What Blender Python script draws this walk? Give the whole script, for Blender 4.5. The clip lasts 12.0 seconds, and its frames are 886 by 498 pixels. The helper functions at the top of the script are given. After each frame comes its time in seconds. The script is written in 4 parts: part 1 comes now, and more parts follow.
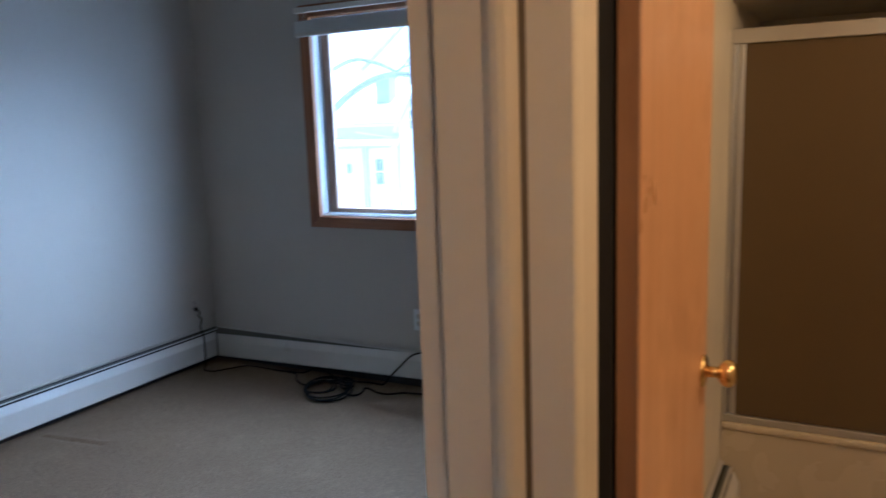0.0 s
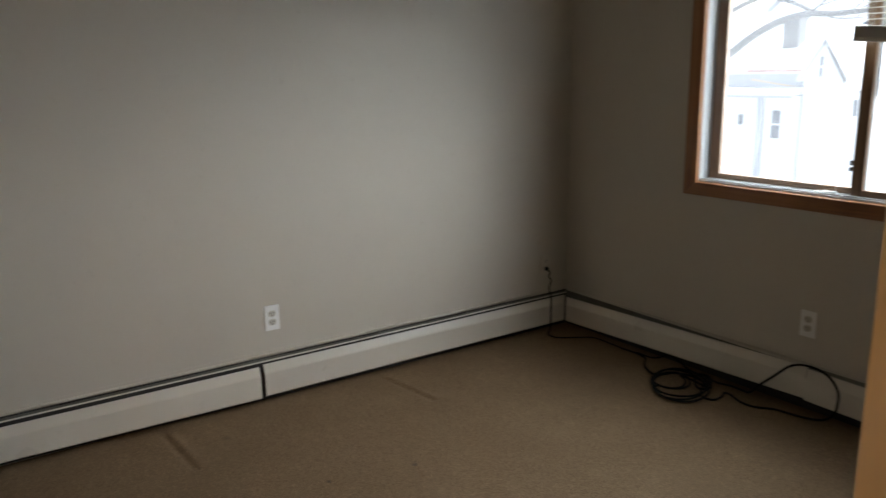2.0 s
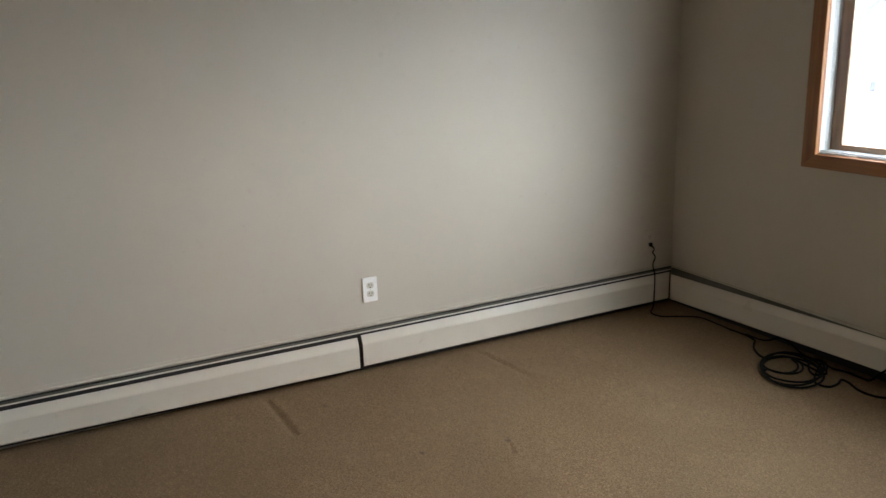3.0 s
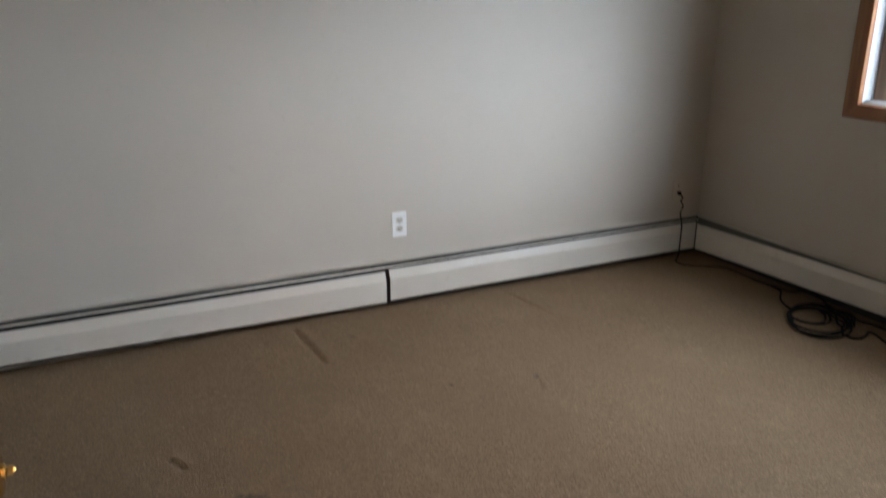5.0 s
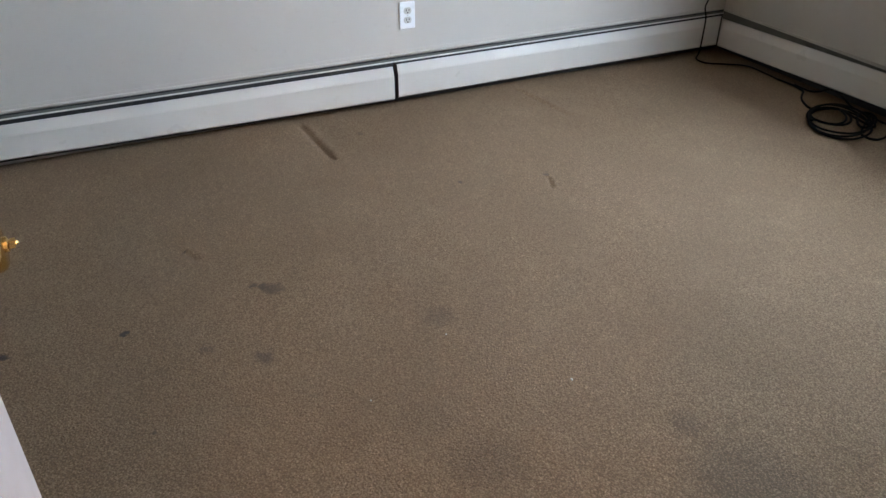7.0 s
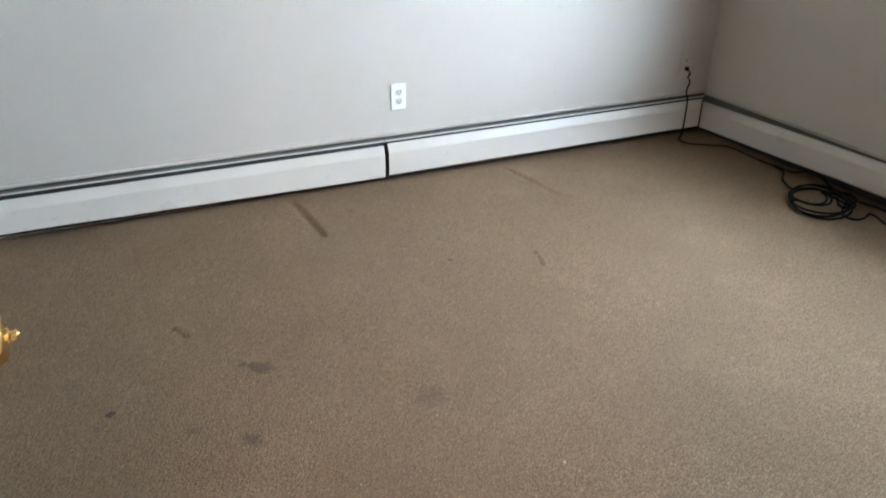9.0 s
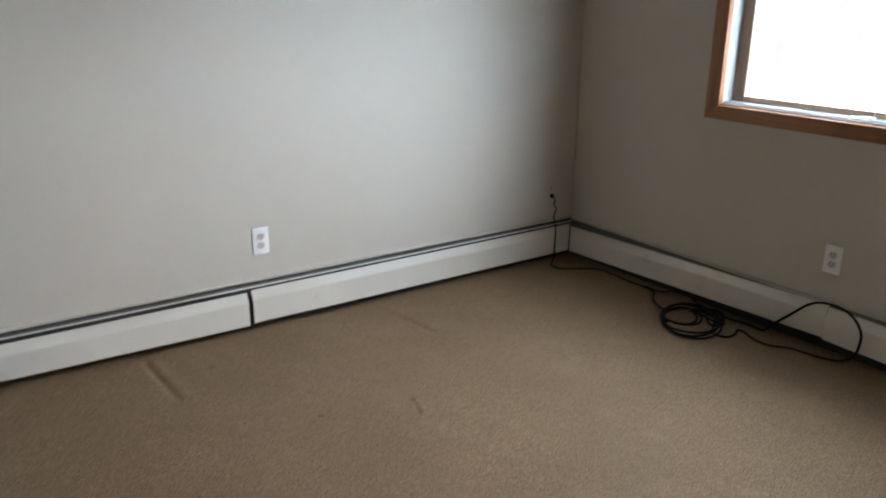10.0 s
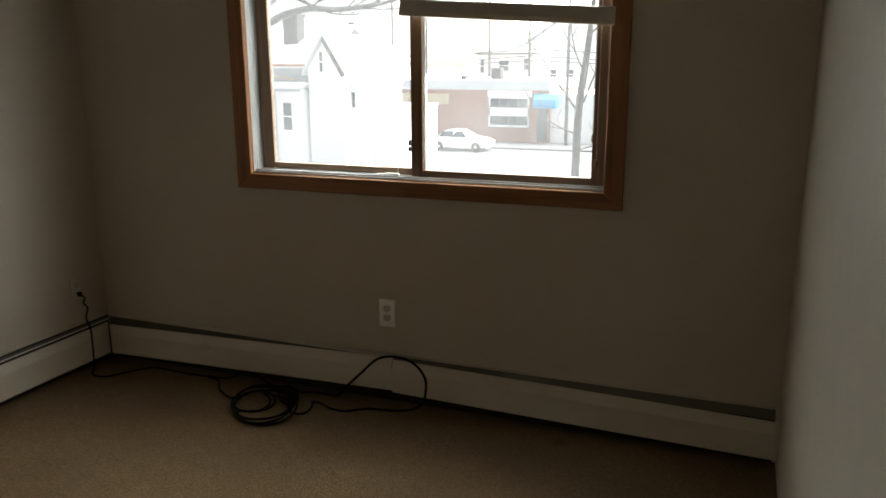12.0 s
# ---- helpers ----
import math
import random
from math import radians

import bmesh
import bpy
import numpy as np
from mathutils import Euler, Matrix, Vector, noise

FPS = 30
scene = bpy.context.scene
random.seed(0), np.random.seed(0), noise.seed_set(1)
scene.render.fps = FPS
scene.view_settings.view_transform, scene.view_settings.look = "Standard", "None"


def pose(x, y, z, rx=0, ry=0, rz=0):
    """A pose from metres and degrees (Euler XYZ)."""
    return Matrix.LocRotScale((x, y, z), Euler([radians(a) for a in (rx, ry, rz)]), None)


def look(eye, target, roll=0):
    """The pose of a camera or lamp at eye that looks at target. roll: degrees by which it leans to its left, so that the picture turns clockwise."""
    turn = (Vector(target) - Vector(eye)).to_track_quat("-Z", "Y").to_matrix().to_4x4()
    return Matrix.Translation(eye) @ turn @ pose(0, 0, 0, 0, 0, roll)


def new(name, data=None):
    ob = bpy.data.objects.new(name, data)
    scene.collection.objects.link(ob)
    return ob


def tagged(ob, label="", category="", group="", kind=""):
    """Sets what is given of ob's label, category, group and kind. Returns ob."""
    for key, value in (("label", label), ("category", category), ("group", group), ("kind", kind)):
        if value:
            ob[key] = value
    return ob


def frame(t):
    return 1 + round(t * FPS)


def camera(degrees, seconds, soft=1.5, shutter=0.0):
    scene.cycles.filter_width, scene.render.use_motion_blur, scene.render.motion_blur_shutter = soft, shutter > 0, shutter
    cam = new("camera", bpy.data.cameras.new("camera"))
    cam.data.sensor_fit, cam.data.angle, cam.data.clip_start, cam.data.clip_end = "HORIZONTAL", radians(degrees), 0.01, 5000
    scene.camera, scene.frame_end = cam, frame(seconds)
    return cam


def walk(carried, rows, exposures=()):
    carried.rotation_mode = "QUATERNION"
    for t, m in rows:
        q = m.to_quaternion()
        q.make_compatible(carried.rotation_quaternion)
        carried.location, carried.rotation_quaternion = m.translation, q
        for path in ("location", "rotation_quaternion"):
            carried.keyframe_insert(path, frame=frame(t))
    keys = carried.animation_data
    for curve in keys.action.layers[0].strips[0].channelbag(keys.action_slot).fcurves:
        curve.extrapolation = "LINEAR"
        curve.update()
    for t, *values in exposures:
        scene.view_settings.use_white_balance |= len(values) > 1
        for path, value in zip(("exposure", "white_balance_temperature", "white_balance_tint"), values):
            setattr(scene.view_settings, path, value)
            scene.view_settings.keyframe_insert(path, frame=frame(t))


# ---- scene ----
cam = camera(59.6, 12.0, shutter=0.4)
PATH = [
    (0, (3.431, -3.435, 1.412), (2.505, -1.694, 1.078), -2.0),
    (0.3, (3.372, -3.363, 1.405), (2.299, -1.715, 1.039), -2.06),
    (0.5, (3.333, -3.315, 1.401), (2.179, -1.726, 1.02), -1.8),
    (0.8, (3.257, -3.247, 1.4), (2.027, -1.716, 1.021), -0.46),
    (1, (3.206, -3.201, 1.399), (1.914, -1.724, 1.012), 0.3),
    (1.5, (3.142, -3.121, 1.4), (1.723, -1.779, 0.968), -0.2),
    (2, (3.133, -2.998, 1.416), (1.524, -1.897, 0.97), -0.9),
    (2.5, (3.098, -2.951, 1.403), (1.389, -2.03, 0.919), -1.8),
    (3, (3.12, -2.949, 1.411), (1.386, -2.091, 0.904), -2.1),
    (3.2, (3.115, -2.96, 1.404), (1.368, -2.126, 0.902), -1.99),
    (4.8, (3.074, -3.045, 1.344), (1.332, -2.225, 0.804), -0.06),
    (5, (3.069, -3.056, 1.337), (1.36, -2.223, 0.715), 0.1),
    (5.5, (3.06, -3.041, 1.296), (1.436, -2.262, 0.428), -0.2),
    (6, (3.05, -3.039, 1.28), (1.509, -2.301, 0.24), 0.2),
    (6.5, (3.046, -3.043, 1.289), (1.52, -2.325, 0.213), 0.3),
    (6.7, (3.045, -3.044, 1.29), (1.521, -2.325, 0.212), 0.27),
    (8.3, (3.036, -3.051, 1.297), (1.484, -2.312, 0.275), 0.87),
    (8.5, (3.035, -3.052, 1.298), (1.475, -2.314, 0.288), 0.7),
    (9, (3.036, -3.059, 1.315), (1.443, -2.266, 0.402), 1.1),
    (9.5, (3.018, -3.032, 1.34), (1.433, -2.092, 0.561), 1.7),
    (9.8, (2.963, -2.962, 1.34), (1.389, -1.932, 0.659), 1.09),
    (10, (2.926, -2.915, 1.34), (1.372, -1.821, 0.716), 0.6),
    (10.3, (2.886, -2.845, 1.339), (1.358, -1.682, 0.777), -0.59),
    (10.5, (2.859, -2.798, 1.338), (1.368, -1.579, 0.797), -1.5),
    (10.8, (2.812, -2.742, 1.352), (1.489, -1.33, 0.846), -1.81),
    (11, (2.78, -2.705, 1.362), (1.605, -1.166, 0.861), -1.7),
    (11.5, (2.711, -2.693, 1.356), (1.851, -0.953, 0.872), -0.9),
    (11.8, (2.716, -2.685, 1.347), (1.978, -0.887, 0.874), -0.48),
    (12, (2.72, -2.679, 1.341), (2.023, -0.864, 0.872), -0.2),
]
EXPOSURES = [
    (0.0, 3.27, 4560, 14), (0.5, 3.27, 5450, 14), (1.0, 2.53, 6200, 14), (1.5, 2.55, 6650, 14), (2.0, 2.76, 7010, 16), (2.5, 3.46, 7000, 16), (3.0, 3.48, 7000, 16),
    (5.0, 3.46, 6320, 18), (5.5, 3.60, 6140, 17), (6.0, 3.80, 5830, 15), (6.5, 3.82, 5740, 16), (8.5, 4.55, 5690, 13), (9.0, 4.42, 5760, 13), (9.5, 4.28, 5930, 14), (10.0, 3.72, 6150, 15),
    (10.5, 3.22, 6330, 15), (11.0, 2.56, 6800, 13), (11.5, 2.44, 7300, 13), (12.0, 2.38, 8100, 14),
]
walk(cam, [(t, look(eye, target, roll)) for t, eye, target, roll in PATH], EXPOSURES)

# ---- light ----
world = bpy.data.worlds.new("overcast_sky")
scene.world = world
world.use_nodes = True
wn, wl = world.node_tree.nodes, world.node_tree.links
wn.clear()
sky = wn.new("ShaderNodeTexSky")
sky.sky_type = 'NISHITA'
sky.sun_disc = False
sky.sun_elevation, sky.sun_rotation = radians(43), radians(18)
sky.dust_density, sky.ozone_density = 1.0, 1.0
grey = wn.new("ShaderNodeHueSaturation")
grey.inputs["Saturation"].default_value = 0.7
wbg = wn.new("ShaderNodeBackground")
wbg.inputs["Strength"].default_value = 0.05
wout = wn.new("ShaderNodeOutputWorld")
wl.new(sky.outputs[0], grey.inputs["Color"])
wl.new(grey.outputs[0], wbg.inputs["Color"])
wl.new(wbg.outputs[0], wout.inputs["Surface"])

sun = new("sun", bpy.data.lights.new("sun", 'SUN'))
sun.data.energy, sun.data.angle, sun.data.color = 4.45, radians(100), (0.74, 0.905, 1.0)
sun.matrix_world = look((20, 61, 59), (0, 0, 0))

hall_lamp = new("hall_lamp", bpy.data.lights.new("hall_lamp", 'POINT'))
hall_lamp.data.energy, hall_lamp.data.color, hall_lamp.data.shadow_soft_size = 4.0, (1.0, 0.58, 0.23), 0.12
hall_lamp.location = (4.15, -3.45, 2.34)
bath_lamp = new("bath_lamp", bpy.data.lights.new("bath_lamp", 'POINT'))
bath_lamp.data.energy, bath_lamp.data.color, bath_lamp.data.shadow_soft_size = 2.9, (1.0, 0.62, 0.25), 0.12
bath_lamp.location = (4.45, -1.75, 1.95)

# ---- materials ----


def mat(name, base, rough=0.6, metal=0.0, spec=0.5):
    m = bpy.data.materials.new(name)
    m.use_nodes = True
    b = m.node_tree.nodes["Principled BSDF"]
    b.inputs["Base Color"].default_value = (*base, 1)
    b.inputs["Roughness"].default_value = rough
    b.inputs["Metallic"].default_value = metal
    b.inputs["Specular IOR Level"].default_value = spec
    return m


def coords(m, scale=(1, 1, 1)):
    n, l = m.node_tree.nodes, m.node_tree.links
    g = n.new("ShaderNodeNewGeometry")
    mp = n.new("ShaderNodeMapping")
    mp.inputs["Scale"].default_value = scale
    l.new(g.outputs["Position"], mp.inputs["Vector"])
    return mp.outputs[0]


def noise_tex(m, vec, scale, detail=3.0, rough=0.5, distortion=0.0):
    t = m.node_tree.nodes.new("ShaderNodeTexNoise")
    t.inputs["Scale"].default_value, t.inputs["Detail"].default_value = scale, detail
    t.inputs["Roughness"].default_value, t.inputs["Distortion"].default_value = rough, distortion
    m.node_tree.links.new(vec, t.inputs["Vector"])
    return t.outputs["Fac"]


def ramp(m, fac, lo, hi, a=0.0, b=1.0):
    t = m.node_tree.nodes.new("ShaderNodeMapRange")
    t.inputs["From Min"].default_value, t.inputs["From Max"].default_value = lo, hi
    t.inputs["To Min"].default_value, t.inputs["To Max"].default_value = a, b
    m.node_tree.links.new(fac, t.inputs["Value"])
    return t.outputs[0]


def blend(m, fac, a, b, kind='MIX'):
    t = m.node_tree.nodes.new("ShaderNodeMix")
    t.data_type, t.blend_type = 'RGBA', kind
    for sock, v in ((t.inputs[0], fac), (t.inputs[6], a), (t.inputs[7], b)):
        if isinstance(v, (int, float)):
            sock.default_value = v
        elif isinstance(v, tuple):
            sock.default_value = (*v, 1)
        else:
            m.node_tree.links.new(v, sock)
    return t.outputs[2]


def bump(m, height, strength, distance):
    t = m.node_tree.nodes.new("ShaderNodeBump")
    t.inputs["Strength"].default_value, t.inputs["Distance"].default_value = strength, distance
    m.node_tree.links.new(height, t.inputs["Height"])
    prev = m.node_tree.nodes["Principled BSDF"].inputs["Normal"]
    if prev.is_linked:
        m.node_tree.links.new(prev.links[0].from_socket, t.inputs["Normal"])
    m.node_tree.links.new(t.outputs[0], prev)


def to(m, socket, name):
    m.node_tree.links.new(socket, m.node_tree.nodes["Principled BSDF"].inputs[name])


def painted(name, base, rough, vary=0.05, grain=90.0, depth=0.0006, dirt=(0.45, 0.36, 0.25)):
    """Rolled or brushed paint: soft patches, faint dirt and a fine relief."""
    m = mat(name, base, rough)
    v = coords(m)
    dark = tuple(c * (1 - vary) for c in base)
    patches = noise_tex(m, v, 2.3, 4)
    c = blend(m, ramp(m, patches, 0.3, 0.7), base, dark)
    specks = noise_tex(m, v, 17.0, 5, 0.65)
    c = blend(m, ramp(m, specks, 0.62, 0.85, 0.0, 0.25), c, tuple(p * q for p, q in zip(base, dirt)))
    to(m, c, "Base Color")
    to(m, ramp(m, noise_tex(m, v, 9.0), 0.3, 0.7, rough - 0.06, rough + 0.08), "Roughness")
    bump(m, noise_tex(m, v, grain, 3), 0.35, depth)
    return m


def wooden(name, light, dark, axis, rough=0.42, ring=26.0):
    """Stained wood with grain drawn out along one axis (0, 1 or 2)."""
    m = mat(name, light, rough)
    s = [1.0, 1.0, 1.0]
    s[axis] = 0.045
    v = coords(m, s)
    g = noise_tex(m, v, ring, 5, 0.6, 0.6)
    fine = noise_tex(m, v, ring * 6, 3)
    c = blend(m, ramp(m, g, 0.35, 0.68), dark, light)
    c = blend(m, ramp(m, fine, 0.5, 0.75, 0.0, 0.5), c, dark)
    wear = noise_tex(m, coords(m), 6.0, 4)
    c = blend(m, ramp(m, wear, 0.55, 0.8, 0.0, 0.35), c, tuple(x * 0.55 for x in dark))
    to(m, c, "Base Color")
    to(m, ramp(m, wear, 0.3, 0.7, rough - 0.08, rough + 0.12), "Roughness")
    bump(m, fine, 0.25, 0.0005)
    return m


M_WALL = painted("wall_paint", (0.53, 0.481, 0.408), 0.62, 0.04, 140.0, 0.0007)
M_CEIL = painted("ceiling_paint", (0.34, 0.31, 0.255), 0.85, 0.04, 60.0, 0.002)
M_TRIM = painted("cream_trim_paint", (0.67, 0.57, 0.405), 0.36, 0.10, 45.0, 0.0008)
M_DARK_SEAM = painted("dark_seam", (0.17, 0.125, 0.075), 0.8, 0.3, 60.0, 0.001)
M_SEAM = painted("dull_paint_seam", (0.42, 0.33, 0.21), 0.7, 0.2, 60.0, 0.001)
M_DOOR = painted("pale_door_paint", (0.51, 0.42, 0.37), 0.40, 0.06, 70.0, 0.0005)
M_HEAT = painted("heater_enamel", (0.63, 0.58, 0.50), 0.33, 0.05, 30.0, 0.0004)
bump(M_HEAT, noise_tex(M_HEAT, coords(M_HEAT, (1, 1, 0.5)), 9.0, 2), 0.25, 0.006)
M_DAMP = painted("grey_damper_metal", (0.09, 0.087, 0.07), 0.5, 0.15, 30.0, 0.0004)
M_DUSK = painted("dusty_damper_metal", (0.16, 0.15, 0.12), 0.6, 0.2, 30.0, 0.0005)
# dark metal parts, and black fill where narrow gaps lie in shade
M_DARK = painted("dusty_black_metal_and_shade", (0.018, 0.017, 0.016), 0.7, 0.2, 60.0, 0.0005)
M_PLATE = painted("white_plastic", (0.82, 0.82, 0.80), 0.3, 0.02, 30.0, 0.0002)
M_PLATE_CREAM = painted("painted_over_plastic", (0.54, 0.49, 0.417), 0.5, 0.04, 60.0, 0.0004)
M_FACE = mat("ivory_receptacle", (0.56, 0.53, 0.46), 0.45)
M_SLOT = mat("dark_slot", (0.01, 0.01, 0.01), 0.7)
M_CABLE = painted("black_rubber", (0.008, 0.008, 0.008), 0.8, 0.2, 200.0, 0.0003)
M_CABLE.node_tree.nodes["Principled BSDF"].inputs["Specular IOR Level"].default_value = 0.12
M_CASING_X = wooden("casing_wood_level", (0.36, 0.155, 0.055), (0.20, 0.075, 0.025), 0)
M_CASING_Z = wooden("casing_wood_upright", (0.36, 0.155, 0.055), (0.20, 0.075, 0.025), 2)
M_SASH_X = wooden("sash_wood_level", (0.27, 0.155, 0.085), (0.15, 0.08, 0.042), 0)
M_SASH_Z = wooden("sash_wood_upright", (0.27, 0.155, 0.085), (0.15, 0.08, 0.042), 2)
M_DOORWOOD = wooden("varnished_birch", (0.66, 0.36, 0.145), (0.55, 0.275, 0.10), 2, 0.34, 9.0)
M_DOOREDGE = wooden("door_edge_wood", (0.36, 0.18, 0.07), (0.21, 0.10, 0.04), 2, 0.5, 14.0)
M_OUTER = painted("dark_brown_frame_paint", (0.085, 0.048, 0.028), 0.6, 0.15, 30.0, 0.0005)
M_LINER = painted("white_vinyl_liner", (0.62, 0.64, 0.65), 0.35, 0.06, 30.0, 0.0003)
M_BLIND = painted("blind_vinyl", (0.72, 0.71, 0.68), 0.4, 0.05, 40.0, 0.0002)
_n, _l = M_BLIND.node_tree.nodes, M_BLIND.node_tree.links
_thin, _mix = _n.new("ShaderNodeBsdfTranslucent"), _n.new("ShaderNodeMixShader")
_thin.inputs["Color"].default_value, _mix.inputs[0].default_value = (0.80, 0.70, 0.56, 1), 0.25
_l.new(_n["Principled BSDF"].outputs[0], _mix.inputs[1])
_l.new(_thin.outputs[0], _mix.inputs[2])
_l.new(_mix.outputs[0], _n["Material Output"].inputs["Surface"])
M_RAIL = painted("blind_rail_paint", (0.74, 0.68, 0.58), 0.45, 0.05, 40.0, 0.0002)
M_CORD = mat("white_cord", (0.72, 0.70, 0.66), 0.8)
M_BRASS = mat("polished_brass", (0.80, 0.57, 0.20), 0.16, 1.0)
to(M_BRASS, ramp(M_BRASS, noise_tex(M_BRASS, coords(M_BRASS), 60.0, 4), 0.3, 0.75, 0.10, 0.30), "Roughness")
M_STEEL = mat("dull_aluminium", (0.62, 0.61, 0.59), 0.38, 1.0)
to(M_STEEL, ramp(M_STEEL, noise_tex(M_STEEL, coords(M_STEEL, (1, 1, 8)), 30.0, 4), 0.3, 0.75, 0.28, 0.5), "Roughness")
M_SHOWER = mat("bronze_obscure_glass", (0.105, 0.066, 0.022), 0.35)
bump(M_SHOWER, noise_tex(M_SHOWER, coords(M_SHOWER), 70.0, 3, 0.5, 0.6), 0.35, 0.002)
M_TUB = painted("cream_enamel", (0.54, 0.45, 0.295), 0.25, 0.05, 20.0, 0.0004)
M_BATHWALL = painted("cream_bath_paint", (0.66, 0.58, 0.43), 0.5, 0.06, 80.0, 0.0006)
M_TRIMOUT = painted("outdoor_brown_trim", (0.15, 0.10, 0.07), 0.7, 0.2, 5.0, 0.003)
M_VINYL = painted("vinyl_flooring", (0.45, 0.38, 0.28), 0.4, 0.15, 20.0, 0.0005)

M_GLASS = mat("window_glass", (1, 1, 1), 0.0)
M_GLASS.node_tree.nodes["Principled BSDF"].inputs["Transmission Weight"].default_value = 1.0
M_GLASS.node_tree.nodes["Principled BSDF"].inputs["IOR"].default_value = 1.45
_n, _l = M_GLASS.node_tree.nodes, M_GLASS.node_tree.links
# translucent share imitates the glare that washes out the view outside
_veil, _mix = _n.new("ShaderNodeBsdfTranslucent"), _n.new("ShaderNodeMixShader")
_veil.inputs["Color"].default_value = (0.9, 0.92, 0.95, 1)
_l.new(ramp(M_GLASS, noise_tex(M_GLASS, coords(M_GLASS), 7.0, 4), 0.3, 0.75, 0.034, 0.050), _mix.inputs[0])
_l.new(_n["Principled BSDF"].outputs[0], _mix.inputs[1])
_l.new(_veil.outputs[0], _mix.inputs[2])
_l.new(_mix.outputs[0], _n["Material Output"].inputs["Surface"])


def carpet():
    m = mat("loop_carpet", (0.276, 0.184, 0.112), 0.95, 0.0, 0.15)
    n, l = m.node_tree.nodes, m.node_tree.links
    v = coords(m)
    loops = n.new("ShaderNodeTexVoronoi")
    loops.inputs["Scale"].default_value = 230.0
    l.new(v, loops.inputs["Vector"])
    rows = noise_tex(m, coords(m, (1.0, 0.7, 1.0)), 290.0, 3, 0.65, 0.15)
    mid = noise_tex(m, v, 48.0, 4, 0.6)
    broad = noise_tex(m, v, 2.1, 4, 0.55)
    c = blend(m, ramp(m, rows, 0.36, 0.64), (0.168, 0.107, 0.059), (0.449, 0.300, 0.175))
    c = blend(m, ramp(m, mid, 0.35, 0.7, 0.0, 0.45), c, (0.198, 0.126, 0.070))
    tufts = noise_tex(m, v, 125.0, 2, 0.6)
    c = blend(m, ramp(m, tufts, 0.40, 0.60, 0.0, 0.45), c, (0.125, 0.080, 0.044))
    worn = noise_tex(m, v, 7.5, 5, 0.65)
    c = blend(m, ramp(m, worn, 0.5, 0.75, 0.0, 0.35), c, (0.350, 0.237, 0.138))
    c = blend(m, ramp(m, broad, 0.4, 0.72, 0.0, 0.45), c, (0.192, 0.120, 0.065))
    c = blend(m, ramp(m, loops.outputs["Distance"], 0.25, 0.70, 0.0, 0.65), c, (0.105, 0.068, 0.039))
    # stains: x, y, radius, strength
    stains = ((1.198, -2.712, 0.032, 0.62), (1.160, -2.757, 0.014, 0.7), (1.176, -2.736, 0.014, 0.7), (1.240, -3.122, 0.010, 1.0),
              (1.485, -2.811, 0.030, 0.55), (1.392, -2.935, 0.016, 0.4), (1.517, -2.33, 0.050, 0.28), (2.027, -2.455, 0.085, 0.22), (1.86, -2.52, 0.07, 0.15),
              (2.118, -1.984, 0.045, 0.28), (2.322, -1.979, 0.13, 0.25), (1.209, -3.408, 0.016, 0.95), (1.64, -3.10, 0.010, 0.6),
              (0.833, -1.926, 0.012, 0.7), (0.884, -2.914, 0.008, 0.8), (2.191, -0.135, 0.030, 0.6), (0.905, -1.612, 0.010, 0.6), (0.282, -2.111, 0.02, 0.35))
    warp = n.new("ShaderNodeTexNoise")
    warp.inputs["Scale"].default_value, warp.inputs["Detail"].default_value = 32.0, 3.0
    l.new(v, warp.inputs["Vector"])
    sub = n.new("ShaderNodeVectorMath")
    sub.operation = 'MULTIPLY_ADD'
    sub.inputs[1].default_value, sub.inputs[2].default_value = (0.05, 0.05, 0.0), (-0.025, -0.025, 0.0)
    l.new(warp.outputs["Color"], sub.inputs[0])
    add = n.new("ShaderNodeVectorMath")
    l.new(v, add.inputs[0])
    l.new(sub.outputs[0], add.inputs[1])
    for x, y, r, s in stains:
        d = n.new("ShaderNodeVectorMath")
        d.operation = 'DISTANCE'
        d.inputs[1].default_value = (x, y, 0.0)
        l.new(add.outputs[0], d.inputs[0])
        c = blend(m, ramp(m, d.outputs["Value"], r * 0.5, r * 1.2, min(1.0, s * 1.05), 0.0), c, (0.062, 0.048, 0.038))
    to(m, c, "Base Color")
    bump(m, rows, 0.8, 0.004)
    bump(m, loops.outputs["Distance"], 0.45, -0.002)
    bump(m, tufts, 0.45, 0.005)
    bump(m, mid, 0.3, 0.004)
    return m


M_CARPET = carpet()

# ---- building blocks ----


def block(bm, x0, x1, y0, y1, z0, z1, bevel=0.0, seg=2):
    """A box, with rounded edges where bevel is given."""
    made = bmesh.ops.create_cube(bm, size=1.0)["verts"]
    for vert in made:
        vert.co = Vector((x0 + (vert.co.x + 0.5) * (x1 - x0), y0 + (vert.co.y + 0.5) * (y1 - y0), z0 + (vert.co.z + 0.5) * (z1 - z0)))
    if bevel:
        edges = list({e for vert in made for e in vert.link_edges})
        bmesh.ops.bevel(bm, geom=edges, offset=bevel, segments=seg, profile=0.5, affect='EDGES')


def prism(bm, outline, place):
    """Extrudes an outline of (a, b) pairs between two ends: place(a, b, end) gives the corner for end 0 and 1."""
    rings = [[bm.verts.new(place(a, b, end)) for a, b in outline] for end in (0, 1)]
    k = len(outline)
    for i in range(k):
        j = (i + 1) % k
        bm.faces.new((rings[0][i], rings[0][j], rings[1][j], rings[1][i]))
    bm.faces.new(rings[0][::-1])
    bm.faces.new(rings[1])
    bmesh.ops.recalc_face_normals(bm, faces=bm.faces[:])


